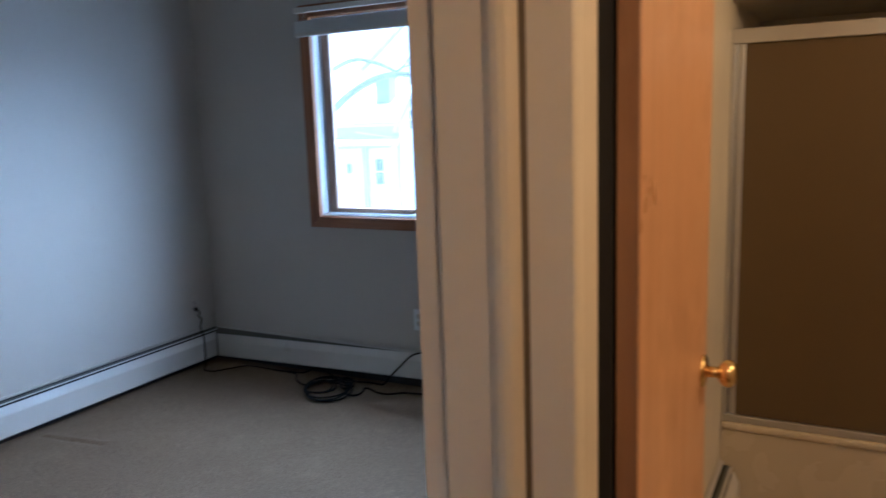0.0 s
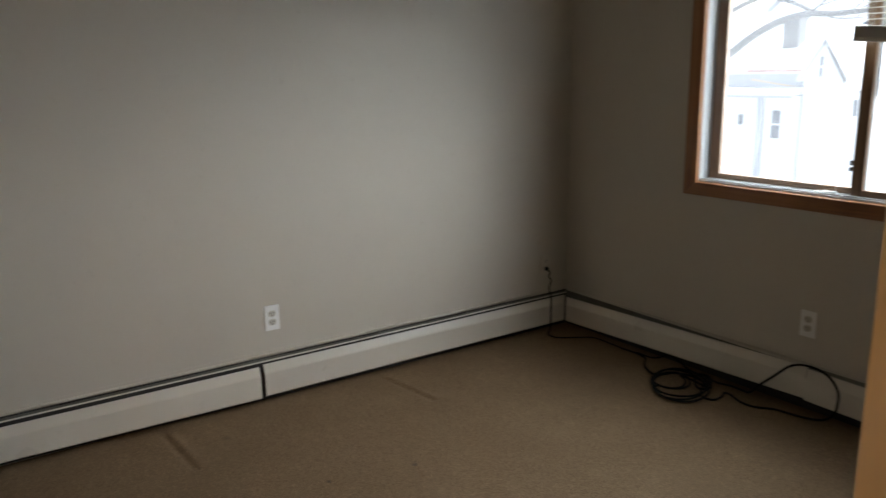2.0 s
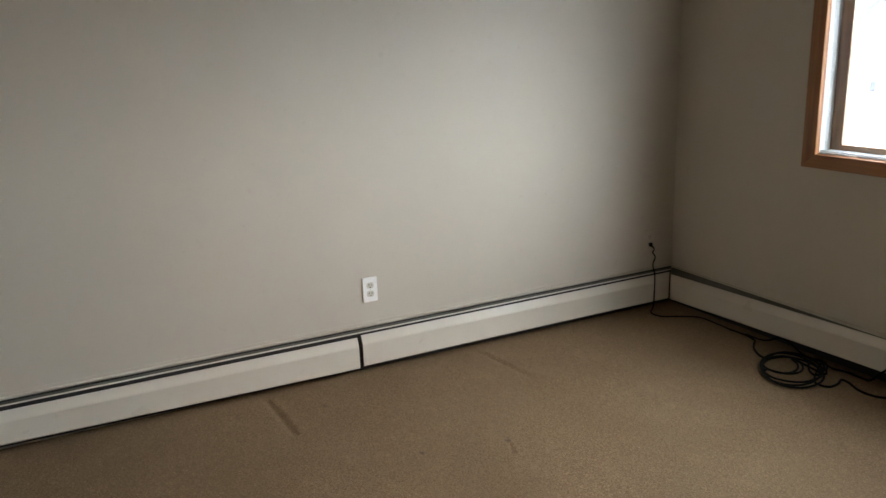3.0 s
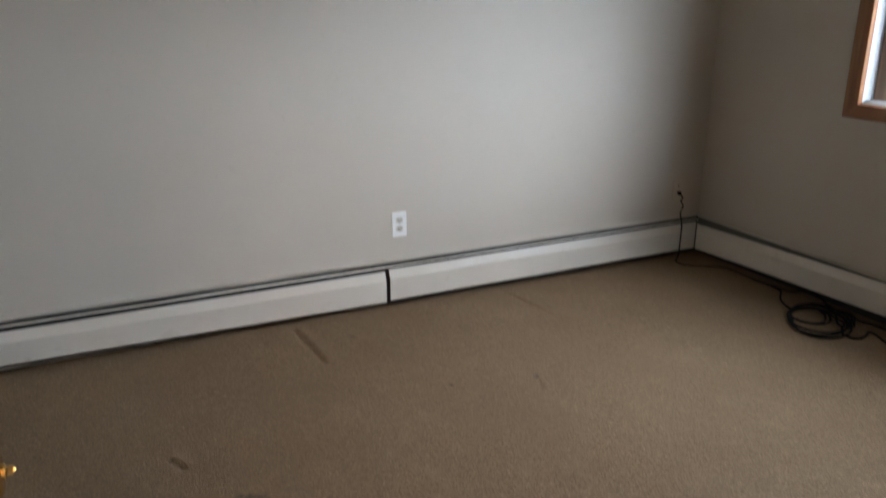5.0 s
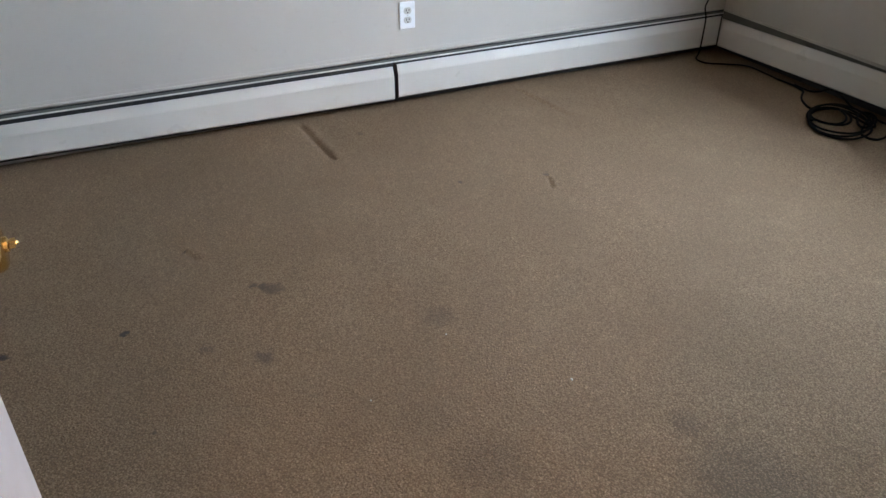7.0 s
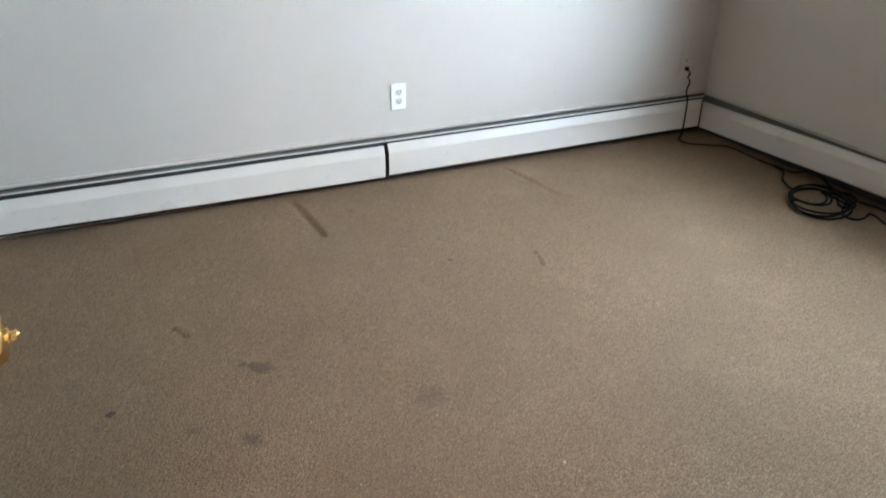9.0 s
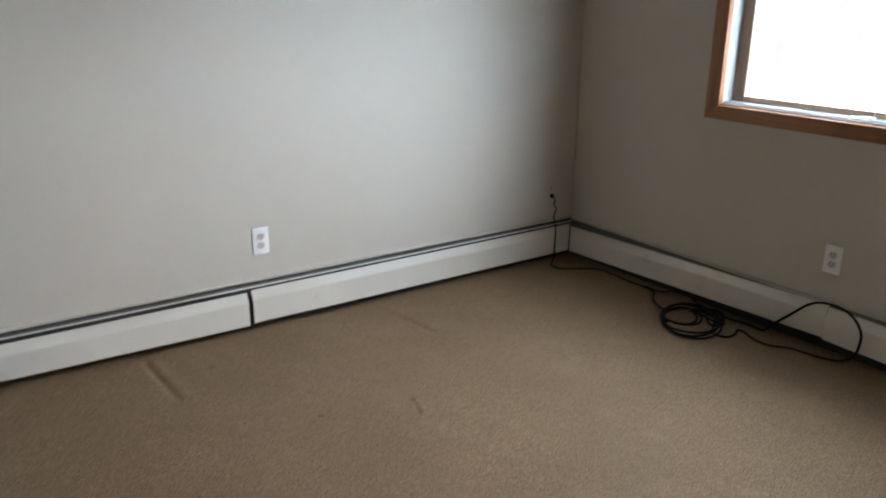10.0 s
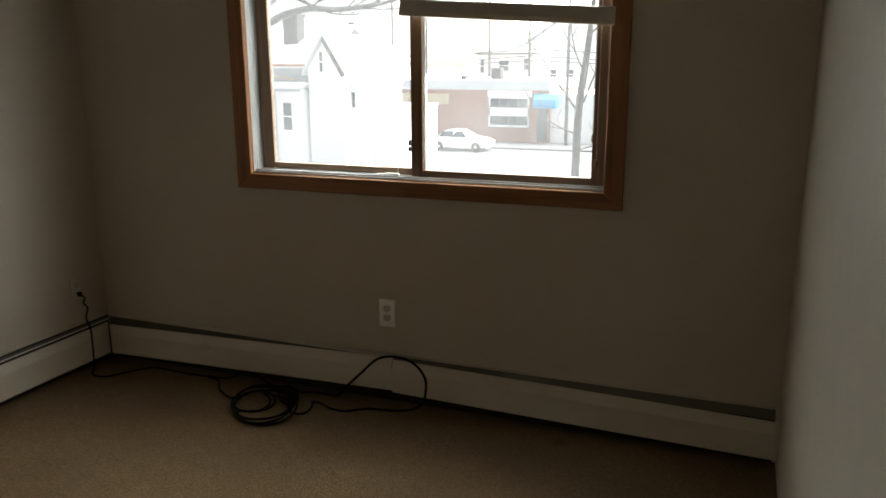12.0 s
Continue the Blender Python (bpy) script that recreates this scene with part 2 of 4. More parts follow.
def lathe(bm, profile, m=Matrix(), sides=28):
    """Turns (radius, height) pairs round the z axis, then moves the shape by m."""
    rings = []
    for r, h in profile:
        rings.append([bm.verts.new(m @ Vector((max(r, 1e-5) * math.cos(2 * math.pi * i / sides), max(r, 1e-5) * math.sin(2 * math.pi * i / sides), h))) for i in range(sides)])
    for a, b in zip(rings, rings[1:]):
        for i in range(sides):
            j = (i + 1) % sides
            bm.faces.new((a[i], a[j], b[j], b[i]))
    bm.faces.new(rings[0][::-1])
    bm.faces.new(rings[-1])
    bmesh.ops.recalc_face_normals(bm, faces=bm.faces[:])


def smooth_path(points, steps=10):
    """A rounded line through the points."""
    p = [Vector(q) for q in points]
    p = [2 * p[0] - p[1]] + p + [2 * p[-1] - p[-2]]
    line = []
    for i in range(1, len(p) - 2):
        for k in range(steps):
            t = k / steps
            a, b, c, d = p[i - 1], p[i], p[i + 1], p[i + 2]
            line.append(0.5 * (2 * b + (c - a) * t + (2 * a - 5 * b + 4 * c - d) * t * t + (3 * b - a - 3 * c + d) * t ** 3))
    line.append(p[-2])
    return line


def tube(bm, line, radii, sides=8):
    """A round tube along a line; radii is one number or one for each point."""
    if isinstance(radii, (int, float)):
        radii = [radii] * len(line)
    rings, side = [], None
    for i, q in enumerate(line):
        way = (line[min(i + 1, len(line) - 1)] - line[max(i - 1, 0)]).normalized()
        if side is None:
            side = way.orthogonal().normalized()
        side = (side - way * side.dot(way)).normalized()
        up = way.cross(side)
        rings.append([bm.verts.new(q + radii[i] * (side * math.cos(2 * math.pi * k / sides) + up * math.sin(2 * math.pi * k / sides))) for k in range(sides)])
    for a, b in zip(rings, rings[1:]):
        for k in range(sides):
            j = (k + 1) % sides
            bm.faces.new((a[k], a[j], b[j], b[k]))
    bm.faces.new(rings[0][::-1])
    bm.faces.new(rings[-1])


def solid(name, bm, material, smooth=False):
    me = bpy.data.meshes.new(name)
    bm.to_mesh(me)
    bm.free()
    me.materials.append(material)
    if smooth:
        for poly in me.polygons:
            poly.use_smooth = True
    return new(name, me)


def part(name, bm, material, parent, label="", smooth=False):
    ob = solid(name, bm, material, smooth)
    ob.parent = parent
    ob.matrix_parent_inverse = parent.matrix_world.inverted()
    return tagged(ob, label) if label else ob


def thing(name, x, y, z, label, category, group="", kind=""):
    ob = new(name)
    ob.empty_display_size = 0.1
    ob.matrix_world = Matrix.Translation((x, y, z))
    return tagged(ob, label, category, group, kind)


def boxes(*rows, bevel=0.0):
    bm = bmesh.new()
    for r in rows:
        block(bm, *r, bevel=bevel)
    return bm


def structure(name, bm, material, label):
    return tagged(solid(name, bm, material), label, name.split("_")[0], kind="structure")


# ---- the setting ----
W = 2.918          # room side of the door wall
WH = 3.127         # hall side of the door wall
BW = 3.066         # bathroom side of the same wall
BACK = -4.05
CEIL = 2.44
DOOR_Y0, DOOR_Y1, DOOR_TOP = -3.275, -2.525, 2.05     # rough opening in the door wall
OX0, OX1, OZ0, OZ1 = 0.852, 2.296, 0.898, 1.962       # window opening


def dent(x, y, ax, ay, bx, by, wide, deep):
    """Depth of a pressed line in the carpet, with a raised lip along one side."""
    dx, dy = bx - ax, by - ay
    t = ((x - ax) * dx + (y - ay) * dy) / (dx * dx + dy * dy)
    off = ((x - ax) * dy - (y - ay) * dx) / math.hypot(dx, dy)
    end = math.exp(-max(0.0, -t, t - 1) ** 2 * 400)
    return end * (-deep * math.exp(-(off / wide) ** 2) + 0.55 * deep * math.exp(-((off + 2.0 * wide) / (1.3 * wide)) ** 2))


def carpet_height(x, y):
    z = 0.002 * (noise.noise((x * 1.7, y * 1.7, 3.1)))
    z += dent(x, y, 0.115, -2.308, 0.45, -2.290, 0.014, 0.0068)
    z += dent(x, y, 0.125, -1.285, 0.46, -1.240, 0.013, 0.0062)
    z += dent(x, y, 0.93, -1.622, 1.00, -1.652, 0.008, 0.006)
    z += dent(x, y, 0.885, -2.912, 0.956, -2.880, 0.011, 0.006)
    return z


def steps(lo, hi, fine_lo, fine_hi, fine, coarse):
    vals, v = [], lo
    while v < hi - 1e-6:
        vals.append(v)
        v += fine if fine_lo <= v < fine_hi else coarse
    return vals + [hi]


xs = steps(0.0, WH, 0.0, 1.05, 0.01, 0.04)
ys = steps(BACK, 0.0, -2.95, -1.15, 0.006, 0.04)
verts = [(x, y, carpet_height(x, y)) for y in ys for x in xs]
nx = len(xs)
faces = [(j * nx + i, j * nx + i + 1, (j + 1) * nx + i + 1, (j + 1) * nx + i) for j in range(len(ys) - 1) for i in range(nx - 1)]
me = bpy.data.meshes.new("floor")
me.from_pydata(verts, [], faces)
me.materials.append(M_CARPET)
for poly in me.polygons:
    poly.use_smooth = True
tagged(new("floor", me), "worn brown loop-pile carpet with stains and pressed lines", "floor", kind="structure")

structure("floor_hall", boxes((WH, 4.35, -5.3, -2.45, -0.1, 0.0)), M_CARPET, "brown loop-pile carpet in the hall")
structure("floor_bath", boxes((WH + 0.002, 4.9, -2.449, -2.36, -0.1, 0.0), (BW, 4.9, -2.36, 0.2, -0.1, 0.0)), M_VINYL, "tan vinyl bathroom floor")
structure("floor_slab", boxes((-0.2, WH, BACK - 0.2, 0.12, -0.25, -0.02)), M_DARK, "floor slab under the carpet")
structure("ceiling", boxes((-0.2, 5.1, -5.5, 0.26, CEIL, CEIL + 0.15)), M_CEIL, "dull beige painted ceiling")
structure("wall_west", boxes((-0.18, 0.0, BACK, 0.0, -0.02, CEIL)), M_WALL, "off-white painted wall above the heaters")
structure("wall_north", boxes((-0.18, OX0, 0.0, 0.125, -0.02, CEIL), (OX1, WH, 0.0, 0.125, -0.02, CEIL), (OX0, OX1, 0.0, 0.125, -0.02, OZ0), (OX0, OX1, 0.0, 0.125, OZ1, CEIL)),
          M_WALL, "off-white painted wall with the window")
structure("wall_south", boxes((-0.18, WH, BACK - 0.18, BACK, -0.02, CEIL)), M_WALL, "plain off-white painted wall")
structure("wall_east", boxes((W, WH, BACK, DOOR_Y0, -0.02, CEIL), (W, WH, DOOR_Y1, -2.36, -0.02, CEIL), (W, BW, -2.36, 0.0, -0.02, CEIL), (W, WH, DOOR_Y0, DOOR_Y1, DOOR_TOP, CEIL)),
          M_WALL, "off-white painted wall with the bedroom doorway")
structure("wall_hall_west", boxes((WH - 0.18, WH, -5.3, BACK - 0.18, 0, CEIL)), M_WALL, "off-white hall wall")
structure("wall_hall_east", boxes((4.35, 4.53, -5.3, -2.45, 0, CEIL)), M_WALL, "off-white hall wall")
structure("wall_hall_south", boxes((WH - 0.18, 4.53, -5.48, -5.3, 0, CEIL)), M_WALL, "off-white hall end wall")
structure("wall_bath_south", boxes((3.80, 4.53, -2.449, -2.35, 0, CEIL), (WH + 0.001, 3.80, -2.449, -2.35, 2.05, CEIL)), M_BATHWALL, "cream wall with the bathroom doorway")
structure("wall_bath_west", boxes((BW, BW + 0.006, -2.359, 0.0, 0, CEIL)), M_BATHWALL, "cream bathroom wall lining")
structure("wall_bath_east", boxes((4.72, 4.9, -2.449, 0.0, 0, CEIL)), M_BATHWALL, "cream bathroom wall")
structure("soffit_bath", boxes((BW + 0.0065, 4.715, -0.775, -0.001, 1.748, CEIL - 0.001)), M_BATHWALL, "cream soffit above the bathtub")
structure("wall_bath_north", boxes((WH, 4.9, 0.0, 0.18, 0, CEIL)), M_BATHWALL, "cream bathroom end wall")

# the storey below closes the building; the unseen eave above is added to cut steep skylight
structure("wall_below", boxes((-0.18, 4.9, -5.48, 0.125, -4.65, -0.26)), M_TRIMOUT, "brown-painted storey below the room")
structure("eave", boxes((-0.7, 5.6, -6.0, 0.62, CEIL + 0.151, CEIL + 0.30), (-0.7, 5.6, 0.62, 0.65, CEIL + 0.10, CEIL + 0.30)), M_TRIMOUT, "roof deck with an unseen eave added to block steep skylight")

# ---- bedroom doorway ----
JY = -2.545        # face of the latch-side jamb


def moulded_casing(bm, at, way, z0, z1):
    """Upright moulded casing on the hall wall: starts at y = at and runs 67 mm along way."""
    prof = ((0.0, 0.0), (0.0, 0.010), (0.004, 0.013), (0.012, 0.014), (0.017, 0.011), (0.034, 0.012), (0.042, 0.017), (0.050, 0.022), (0.060, 0.022), (0.066, 0.018), (0.067, 0.0))
    prism(bm, prof, lambda a, b, end: Vector((WH + b, at + way * a, (z0, z1)[end])))


frame_1 = thing("door_frame_1", WH, JY, 0, "cream painted bedroom door frame with worn moulded casing", "door frame", kind="structure")
bm = bmesh.new()
block(bm, W - 0.001, WH + 0.001, JY, DOOR_Y1, 0.0, 2.03, bevel=0.002)
part("jamb", bm, M_TRIM, frame_1)
bm = bmesh.new()
block(bm, W - 0.001, WH + 0.001, DOOR_Y0, DOOR_Y0 + 0.014, 0.0, 2.03, bevel=0.002)
part("jamb", bm, M_TRIM, frame_1)
bm = bmesh.new()
block(bm, W - 0.001, WH + 0.001, DOOR_Y0, DOOR_Y1, 2.03, 2.05, bevel=0.002)
part("head_jamb", bm, M_TRIM, frame_1)
bm = bmesh.new()
stop = ((2.958, 0.0), (2.958, 0.009), (2.961, 0.011), (3.026, 0.011), (3.032, 0.015), (3.040, 0.019), (3.050, 0.020), (3.060, 0.017), (3.067, 0.010), (3.070, 0.004), (3.070, 0.0))
prism(bm, stop, lambda a, b, end: Vector((a, JY - b, (0.0, 2.03)[end])))
part("stop", bm, M_TRIM, frame_1, "moulded cream stop with a dark groove")
part("seam", boxes((2.953, 2.9575, JY - 0.0015, JY + 0.004, 0.0, 2.03)), M_SEAM, frame_1, "dull paint seam")
part("seam", boxes((3.0702, 3.079, JY - 0.0015, JY + 0.004, 0.0, 2.03)), M_DARK_SEAM, frame_1, "dark seam")
bm = bmesh.new()
prism(bm, stop, lambda a, b, end: Vector((a, DOOR_Y0 + 0.014 + b, (0.0, 2.03)[end])))
part("stop", bm, M_TRIM, frame_1)
bm = bmesh.new()
moulded_casing(bm, JY, 1, 0.0, 2.10)
part("casing", bm, M_TRIM, frame_1)
bm = bmesh.new()
moulded_casing(bm, DOOR_Y0 + 0.010, -1, 0.0, 2.10)
part("casing", bm, M_TRIM, frame_1)
bm = bmesh.new()
block(bm, WH, WH + 0.015, DOOR_Y0 + 0.010, JY, 2.035, 2.10, bevel=0.003)
part("head_casing", bm, M_TRIM, frame_1)


def knob_set(parent, spot, turn, style):
    """A brass knob with rose and stem; its axis is z before the turn."""
    m = Matrix.Translation(spot) @ turn @ Matrix.Diagonal((1.0, 1.0, 0.95 if style == "drum" else 1.0, 1.0))
    bm = bmesh.new()
    lathe(bm, ((0.032, 0.0), (0.032, 0.003), (0.028, 0.007), (0.016, 0.010), (0.012, 0.012)), m)
    knob = part("rose", bm, M_BRASS, parent, "brass rose plate", True)
    bm = bmesh.new()
    lathe(bm, ((0.011, 0.008), (0.011, 0.034)), m, 20)
    part("stem", bm, M_BRASS, parent, "", True)
    bm = bmesh.new()
    if style == "drum":
        lathe(bm, ((0.013, 0.030), (0.020, 0.033), (0.0255, 0.040), (0.0265, 0.048), (0.0265, 0.064), (0.0245, 0.069), (0.020, 0.0715), (0.010, 0.072)), m)
    else:
        lathe(bm, ((0.012, 0.030), (0.018, 0.033), (0.025, 0.040), (0.0275, 0.048), (0.026, 0.055), (0.020, 0.061), (0.010, 0.064)), m)
    part("knob", bm, M_BRASS, parent, "polished brass knob", True)
    if style == "drum":
        bm = bmesh.new()
        lathe(bm, ((0.008, 0.071), (0.008, 0.075), (0.003, 0.077), (0.003, 0.083), (0.001, 0.085)), m, 16)
        block(bm, -0.007, 0.007, -0.002, 0.002, 0.0765, 0.082)
        for vert in bm.verts[-8:]:
            vert.co = m @ vert.co
        part("turn_button", bm, M_BRASS, parent)


LEAF_X, LEAF_Y = 2.205, -3.228        # latch edge and room face of the bedroom door
door_1 = thing("door_1", W, LEAF_Y - 0.035, 0, "pale painted bedroom door standing open into the room", "door", kind="structure")
bm = bmesh.new()
block(bm, LEAF_X, W - 0.008, LEAF_Y - 0.035, LEAF_Y, 0.012, 2.02, bevel=0.002)
part("leaf", bm, M_DOOR, door_1)
knob_set(door_1, (LEAF_X + 0.075, LEAF_Y, 0.885), Matrix.Rotation(radians(-90), 4, 'X'), "drum")
knob_set(door_1, (LEAF_X + 0.075, LEAF_Y - 0.035, 0.885), Matrix.Rotation(radians(90), 4, 'X'), "drum")
bm = bmesh.new()
block(bm, LEAF_X - 0.0015, LEAF_X + 0.001, LEAF_Y - 0.030, LEAF_Y - 0.006, 0.855, 0.915)
part("latch_plate", bm, M_BRASS, door_1)
for hz in (0.25, 1.02, 1.80):
    bm = bmesh.new()
    lathe(bm, ((0.006, -0.045), (0.007, -0.044), (0.007, 0.044), (0.006, 0.045)), Matrix.Translation((W - 0.003, LEAF_Y + 0.006, hz)), 12)
    part("hinge", bm, M_BRASS, door_1, "", True)

# ---- bathroom seen from the hall ----
door_2 = thing("door_2", 3.165, -2.44, 0, "orange varnished wooden bathroom door standing open", "door", kind="structure")
bm = bmesh.new()
block(bm, 3.1665, 3.192, -2.438, -1.885, 0.012, 2.03, bevel=0.0015)
part("leaf", bm, M_DOORWOOD, door_2)
bm = bmesh.new()
block(bm, 3.162, 3.191, -2.444, -2.4382, 0.012, 2.03, bevel=0.001)
part("hinge_edge", bm, M_DOOREDGE, door_2, "darker brown edge strip of the door")
# the slot behind the leaf is only shaded; this box paints it black
part("hinge_shade", boxes((WH + 0.0062, 3.157, -2.448, -2.36, 0.0, 2.04)), M_DARK, door_2, "black strip standing in for the shaded slot at the hinge side")
knob_set(door_2, (3.192, -1.930, 0.910), Matrix.Rotation(radians(90), 4, 'Y'), "round")

tub = thing("bathtub", 3.14, -0.40, 0, "cream enamelled bathtub built into the alcove", "bathtub")
bm = bmesh.new()
block(bm, 3.073, 4.70, -0.765, -0.735, 0.0, 0.323, bevel=0.004)
part("apron", bm, M_TUB, tub)
bm = bmesh.new()
block(bm, 3.073, 4.70, -0.775, -0.66, 0.323, 0.350, bevel=0.011, seg=3)
block(bm, 3.073, 4.70, -0.08, -0.005, 0.323, 0.350, bevel=0.011, seg=3)
block(bm, 3.073, 3.17, -0.66, -0.08, 0.323, 0.350, bevel=0.011, seg=3)
block(bm, 4.62, 4.70, -0.66, -0.08, 0.323, 0.350, bevel=0.011, seg=3)
part("rim", bm, M_TUB, tub)
bm = bmesh.new()
block(bm, 3.14, 4.65, -0.70, -0.05, 0.06, 0.10, bevel=0.02)
block(bm, 3.14, 3.175, -0.70, -0.05, 0.08, 0.323, bevel=0.004)
block(bm, 3.14, 4.65, -0.09, -0.055, 0.08, 0.323, bevel=0.004)
part("basin", bm, M_TUB, tub)

shower = thing("shower_door", 3.14, -0.72, 0.350, "sliding bathtub screen of bronze obscure glass in dull aluminium", "shower door")
bm = bmesh.new()
block(bm, 3.073, 4.70, -0.760, -0.715, 1.611, 1.658, bevel=0.003)
part("header", bm, M_STEEL, shower)
bm = bmesh.new()
block(bm, 3.073, 4.70, -0.762, -0.745, 0.350, 0.376, bevel=0.003)
block(bm, 3.073, 4.70, -0.745, -0.705, 0.350, 0.362, bevel=0.002)
part("bottom_track", bm, M_STEEL, shower)
bm = bmesh.new()
block(bm, 3.073, 3.090, -0.757, -0.715, 0.376, 1.611, bevel=0.002)
part("wall_post", bm, M_STEEL, shower)
bm = bmesh.new()
block(bm, 3.094, 3.114, -0.748, -0.733, 0.376, 1.611, bevel=0.002)
part("stile", bm, M_STEEL, shower)
bm = bmesh.new()
block(bm, 3.114, 3.98, -0.743, -0.738, 0.374, 1.613)
part("glass_panel", bm, M_SHOWER, shower)
bm = bmesh.new()
block(bm, 3.93, 4.70, -0.725, -0.720, 0.374, 1.613)
part("glass_panel", bm, M_SHOWER, shower)

# ---- heaters ----


def heater(name, origin, along, out, length, label, drop=0.0, end_drop=None, slit=0.0, gap=0.0085, lip=True, flap=None, lift=0.0, skew=0.0, mitre0=0, mitre1=0, hood_end=1.0, left_cap=False, right_cap=False):
    """A hot-water baseboard heater: along and out are unit vectors of the wall and of its normal."""
    o, u, n = Vector(origin), Vector(along), Vector(out)
    top = thing(name, *o, label, "baseboard heater", "baseboard heaters", )
    up = Vector((0, 0, 1))

    fall = 0.0 if end_drop is None else end_drop - drop
    low = drop if lip else 0.006 - lift
    sink = 0.0 if lip else 0.013

    def sheet(outline, thick, s0=0.0, s1=None, fall=0.0):
        bm = bmesh.new()
        s1 = length if s1 is None else s1
        loop = [(d, z) for d, z in outline] + [(d - thick, z - thick * 0.3) for d, z in reversed(outline)]
        prism(bm, loop, lambda d, z, end: o + u * (s0 + mitre0 * d, s1 - mitre1 * d)[end] + n * d + up * (z - fall * end + (skew * (1 - end) if z < 0.06 else 0.0)))
        return bm

    part("back_plate", sheet(((0.0055, 0.02), (0.0055, 0.222)), 0.004), M_WALL, top)
    bm = bmesh.new()
    hood = ((0.006, 0.209), (0.012, 0.208), (0.015, 0.204), (0.013, 0.203), (0.010, 0.2065), (0.006, 0.2075))
    prism(bm, hood, lambda d, z, end: o + u * (mitre0 * d, length - mitre1 * d)[end] + n * (0.006 + (d - 0.006) * (1.0, hood_end)[end]) + up * (z - sink + (0.0, 0.004 * (hood_end > 1))[end]))
    part("hood", bm, M_WALL, top)
    if lip:
        part("damper", sheet(((0.026, 0.196), (0.037, 0.189)), 0.0025), M_DAMP, top, "grey metal damper flap")
    else:
        part("damper", sheet(((0.012, 0.191), (0.041, 0.166)), 0.0025), flap or M_DUSK, top, "dusty olive-grey damper flap")
    if lip:
        part("damper_lip", sheet(((0.036, 0.190 - slit), (0.041, 0.189 - slit), (0.042, 0.186 - slit)), 0.002), M_HEAT, top)
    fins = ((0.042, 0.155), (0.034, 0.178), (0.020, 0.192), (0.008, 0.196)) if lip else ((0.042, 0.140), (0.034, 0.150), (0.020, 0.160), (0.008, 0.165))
    # below 0.060 the sheet is black backing for the shade under the panel
    part("element", sheet(((0.043, 0.012), (0.0535, 0.060), (0.0535, 0.125)) + fins, 0.006), M_DARK, top, "dusty dark heating fins with a black skirt for the shade below")
    front = sheet(((0.047, 0.178 - drop), (0.051, 0.177 - drop), (0.0645, 0.147 - drop), (0.067, 0.139 - drop), (0.067, 0.040 - low), (0.060, 0.034 - low)), 0.0018, gap, length - gap, fall)
    part("front_panel", front, M_HEAT, top)
    if left_cap or right_cap:
        s = 0.0 if left_cap else length
        cap = ((0.0, 0.02), (0.0, 0.215), (0.012, 0.212), (0.048, 0.190), (0.0685, 0.147), (0.0695, 0.03), (0.06, 0.02))
        bm = bmesh.new()
        prism(bm, cap, lambda d, z, end: o + u * (s + (-0.004, 0.010)[end]) + n * d + up * z)
        part("end_cap", bm, M_HEAT, top)
    return top


heater("baseboard_heater", (0, -1.861, 0), (0, 1, 0), (1, 0, 0), 1.860, "white enamelled baseboard heater along the wall to the corner", mitre1=1)
heater("baseboard_heater", (0, BACK + 0.01, 0), (0, 1, 0), (1, 0, 0), -1.861 - BACK - 0.012, "white baseboard heater with a dented, dropped front panel", drop=0.007, skew=0.024)
heater("baseboard_heater", (0.001, 0, 0), (1, 0, 0), (0, -1, 0), 1.494, "white baseboard heater under the window, front panel slightly open", drop=0.014, end_drop=-0.020, gap=0.0, lip=False, flap=M_DAMP, mitre0=1, hood_end=4.6)
heater("baseboard_heater", (1.496, 0, 0), (1, 0, 0), (0, -1, 0), 1.412, "white baseboard heater with narrow grey damper slot", drop=-0.012, end_drop=0.016, gap=0.0, lip=False, lift=0.026, right_cap=True)
heater("baseboard_heater", (BW + 0.006, -1.80, 0), (0, 1, 0), (1, 0, 0), 1.03, "white baseboard heater beside the bathtub")

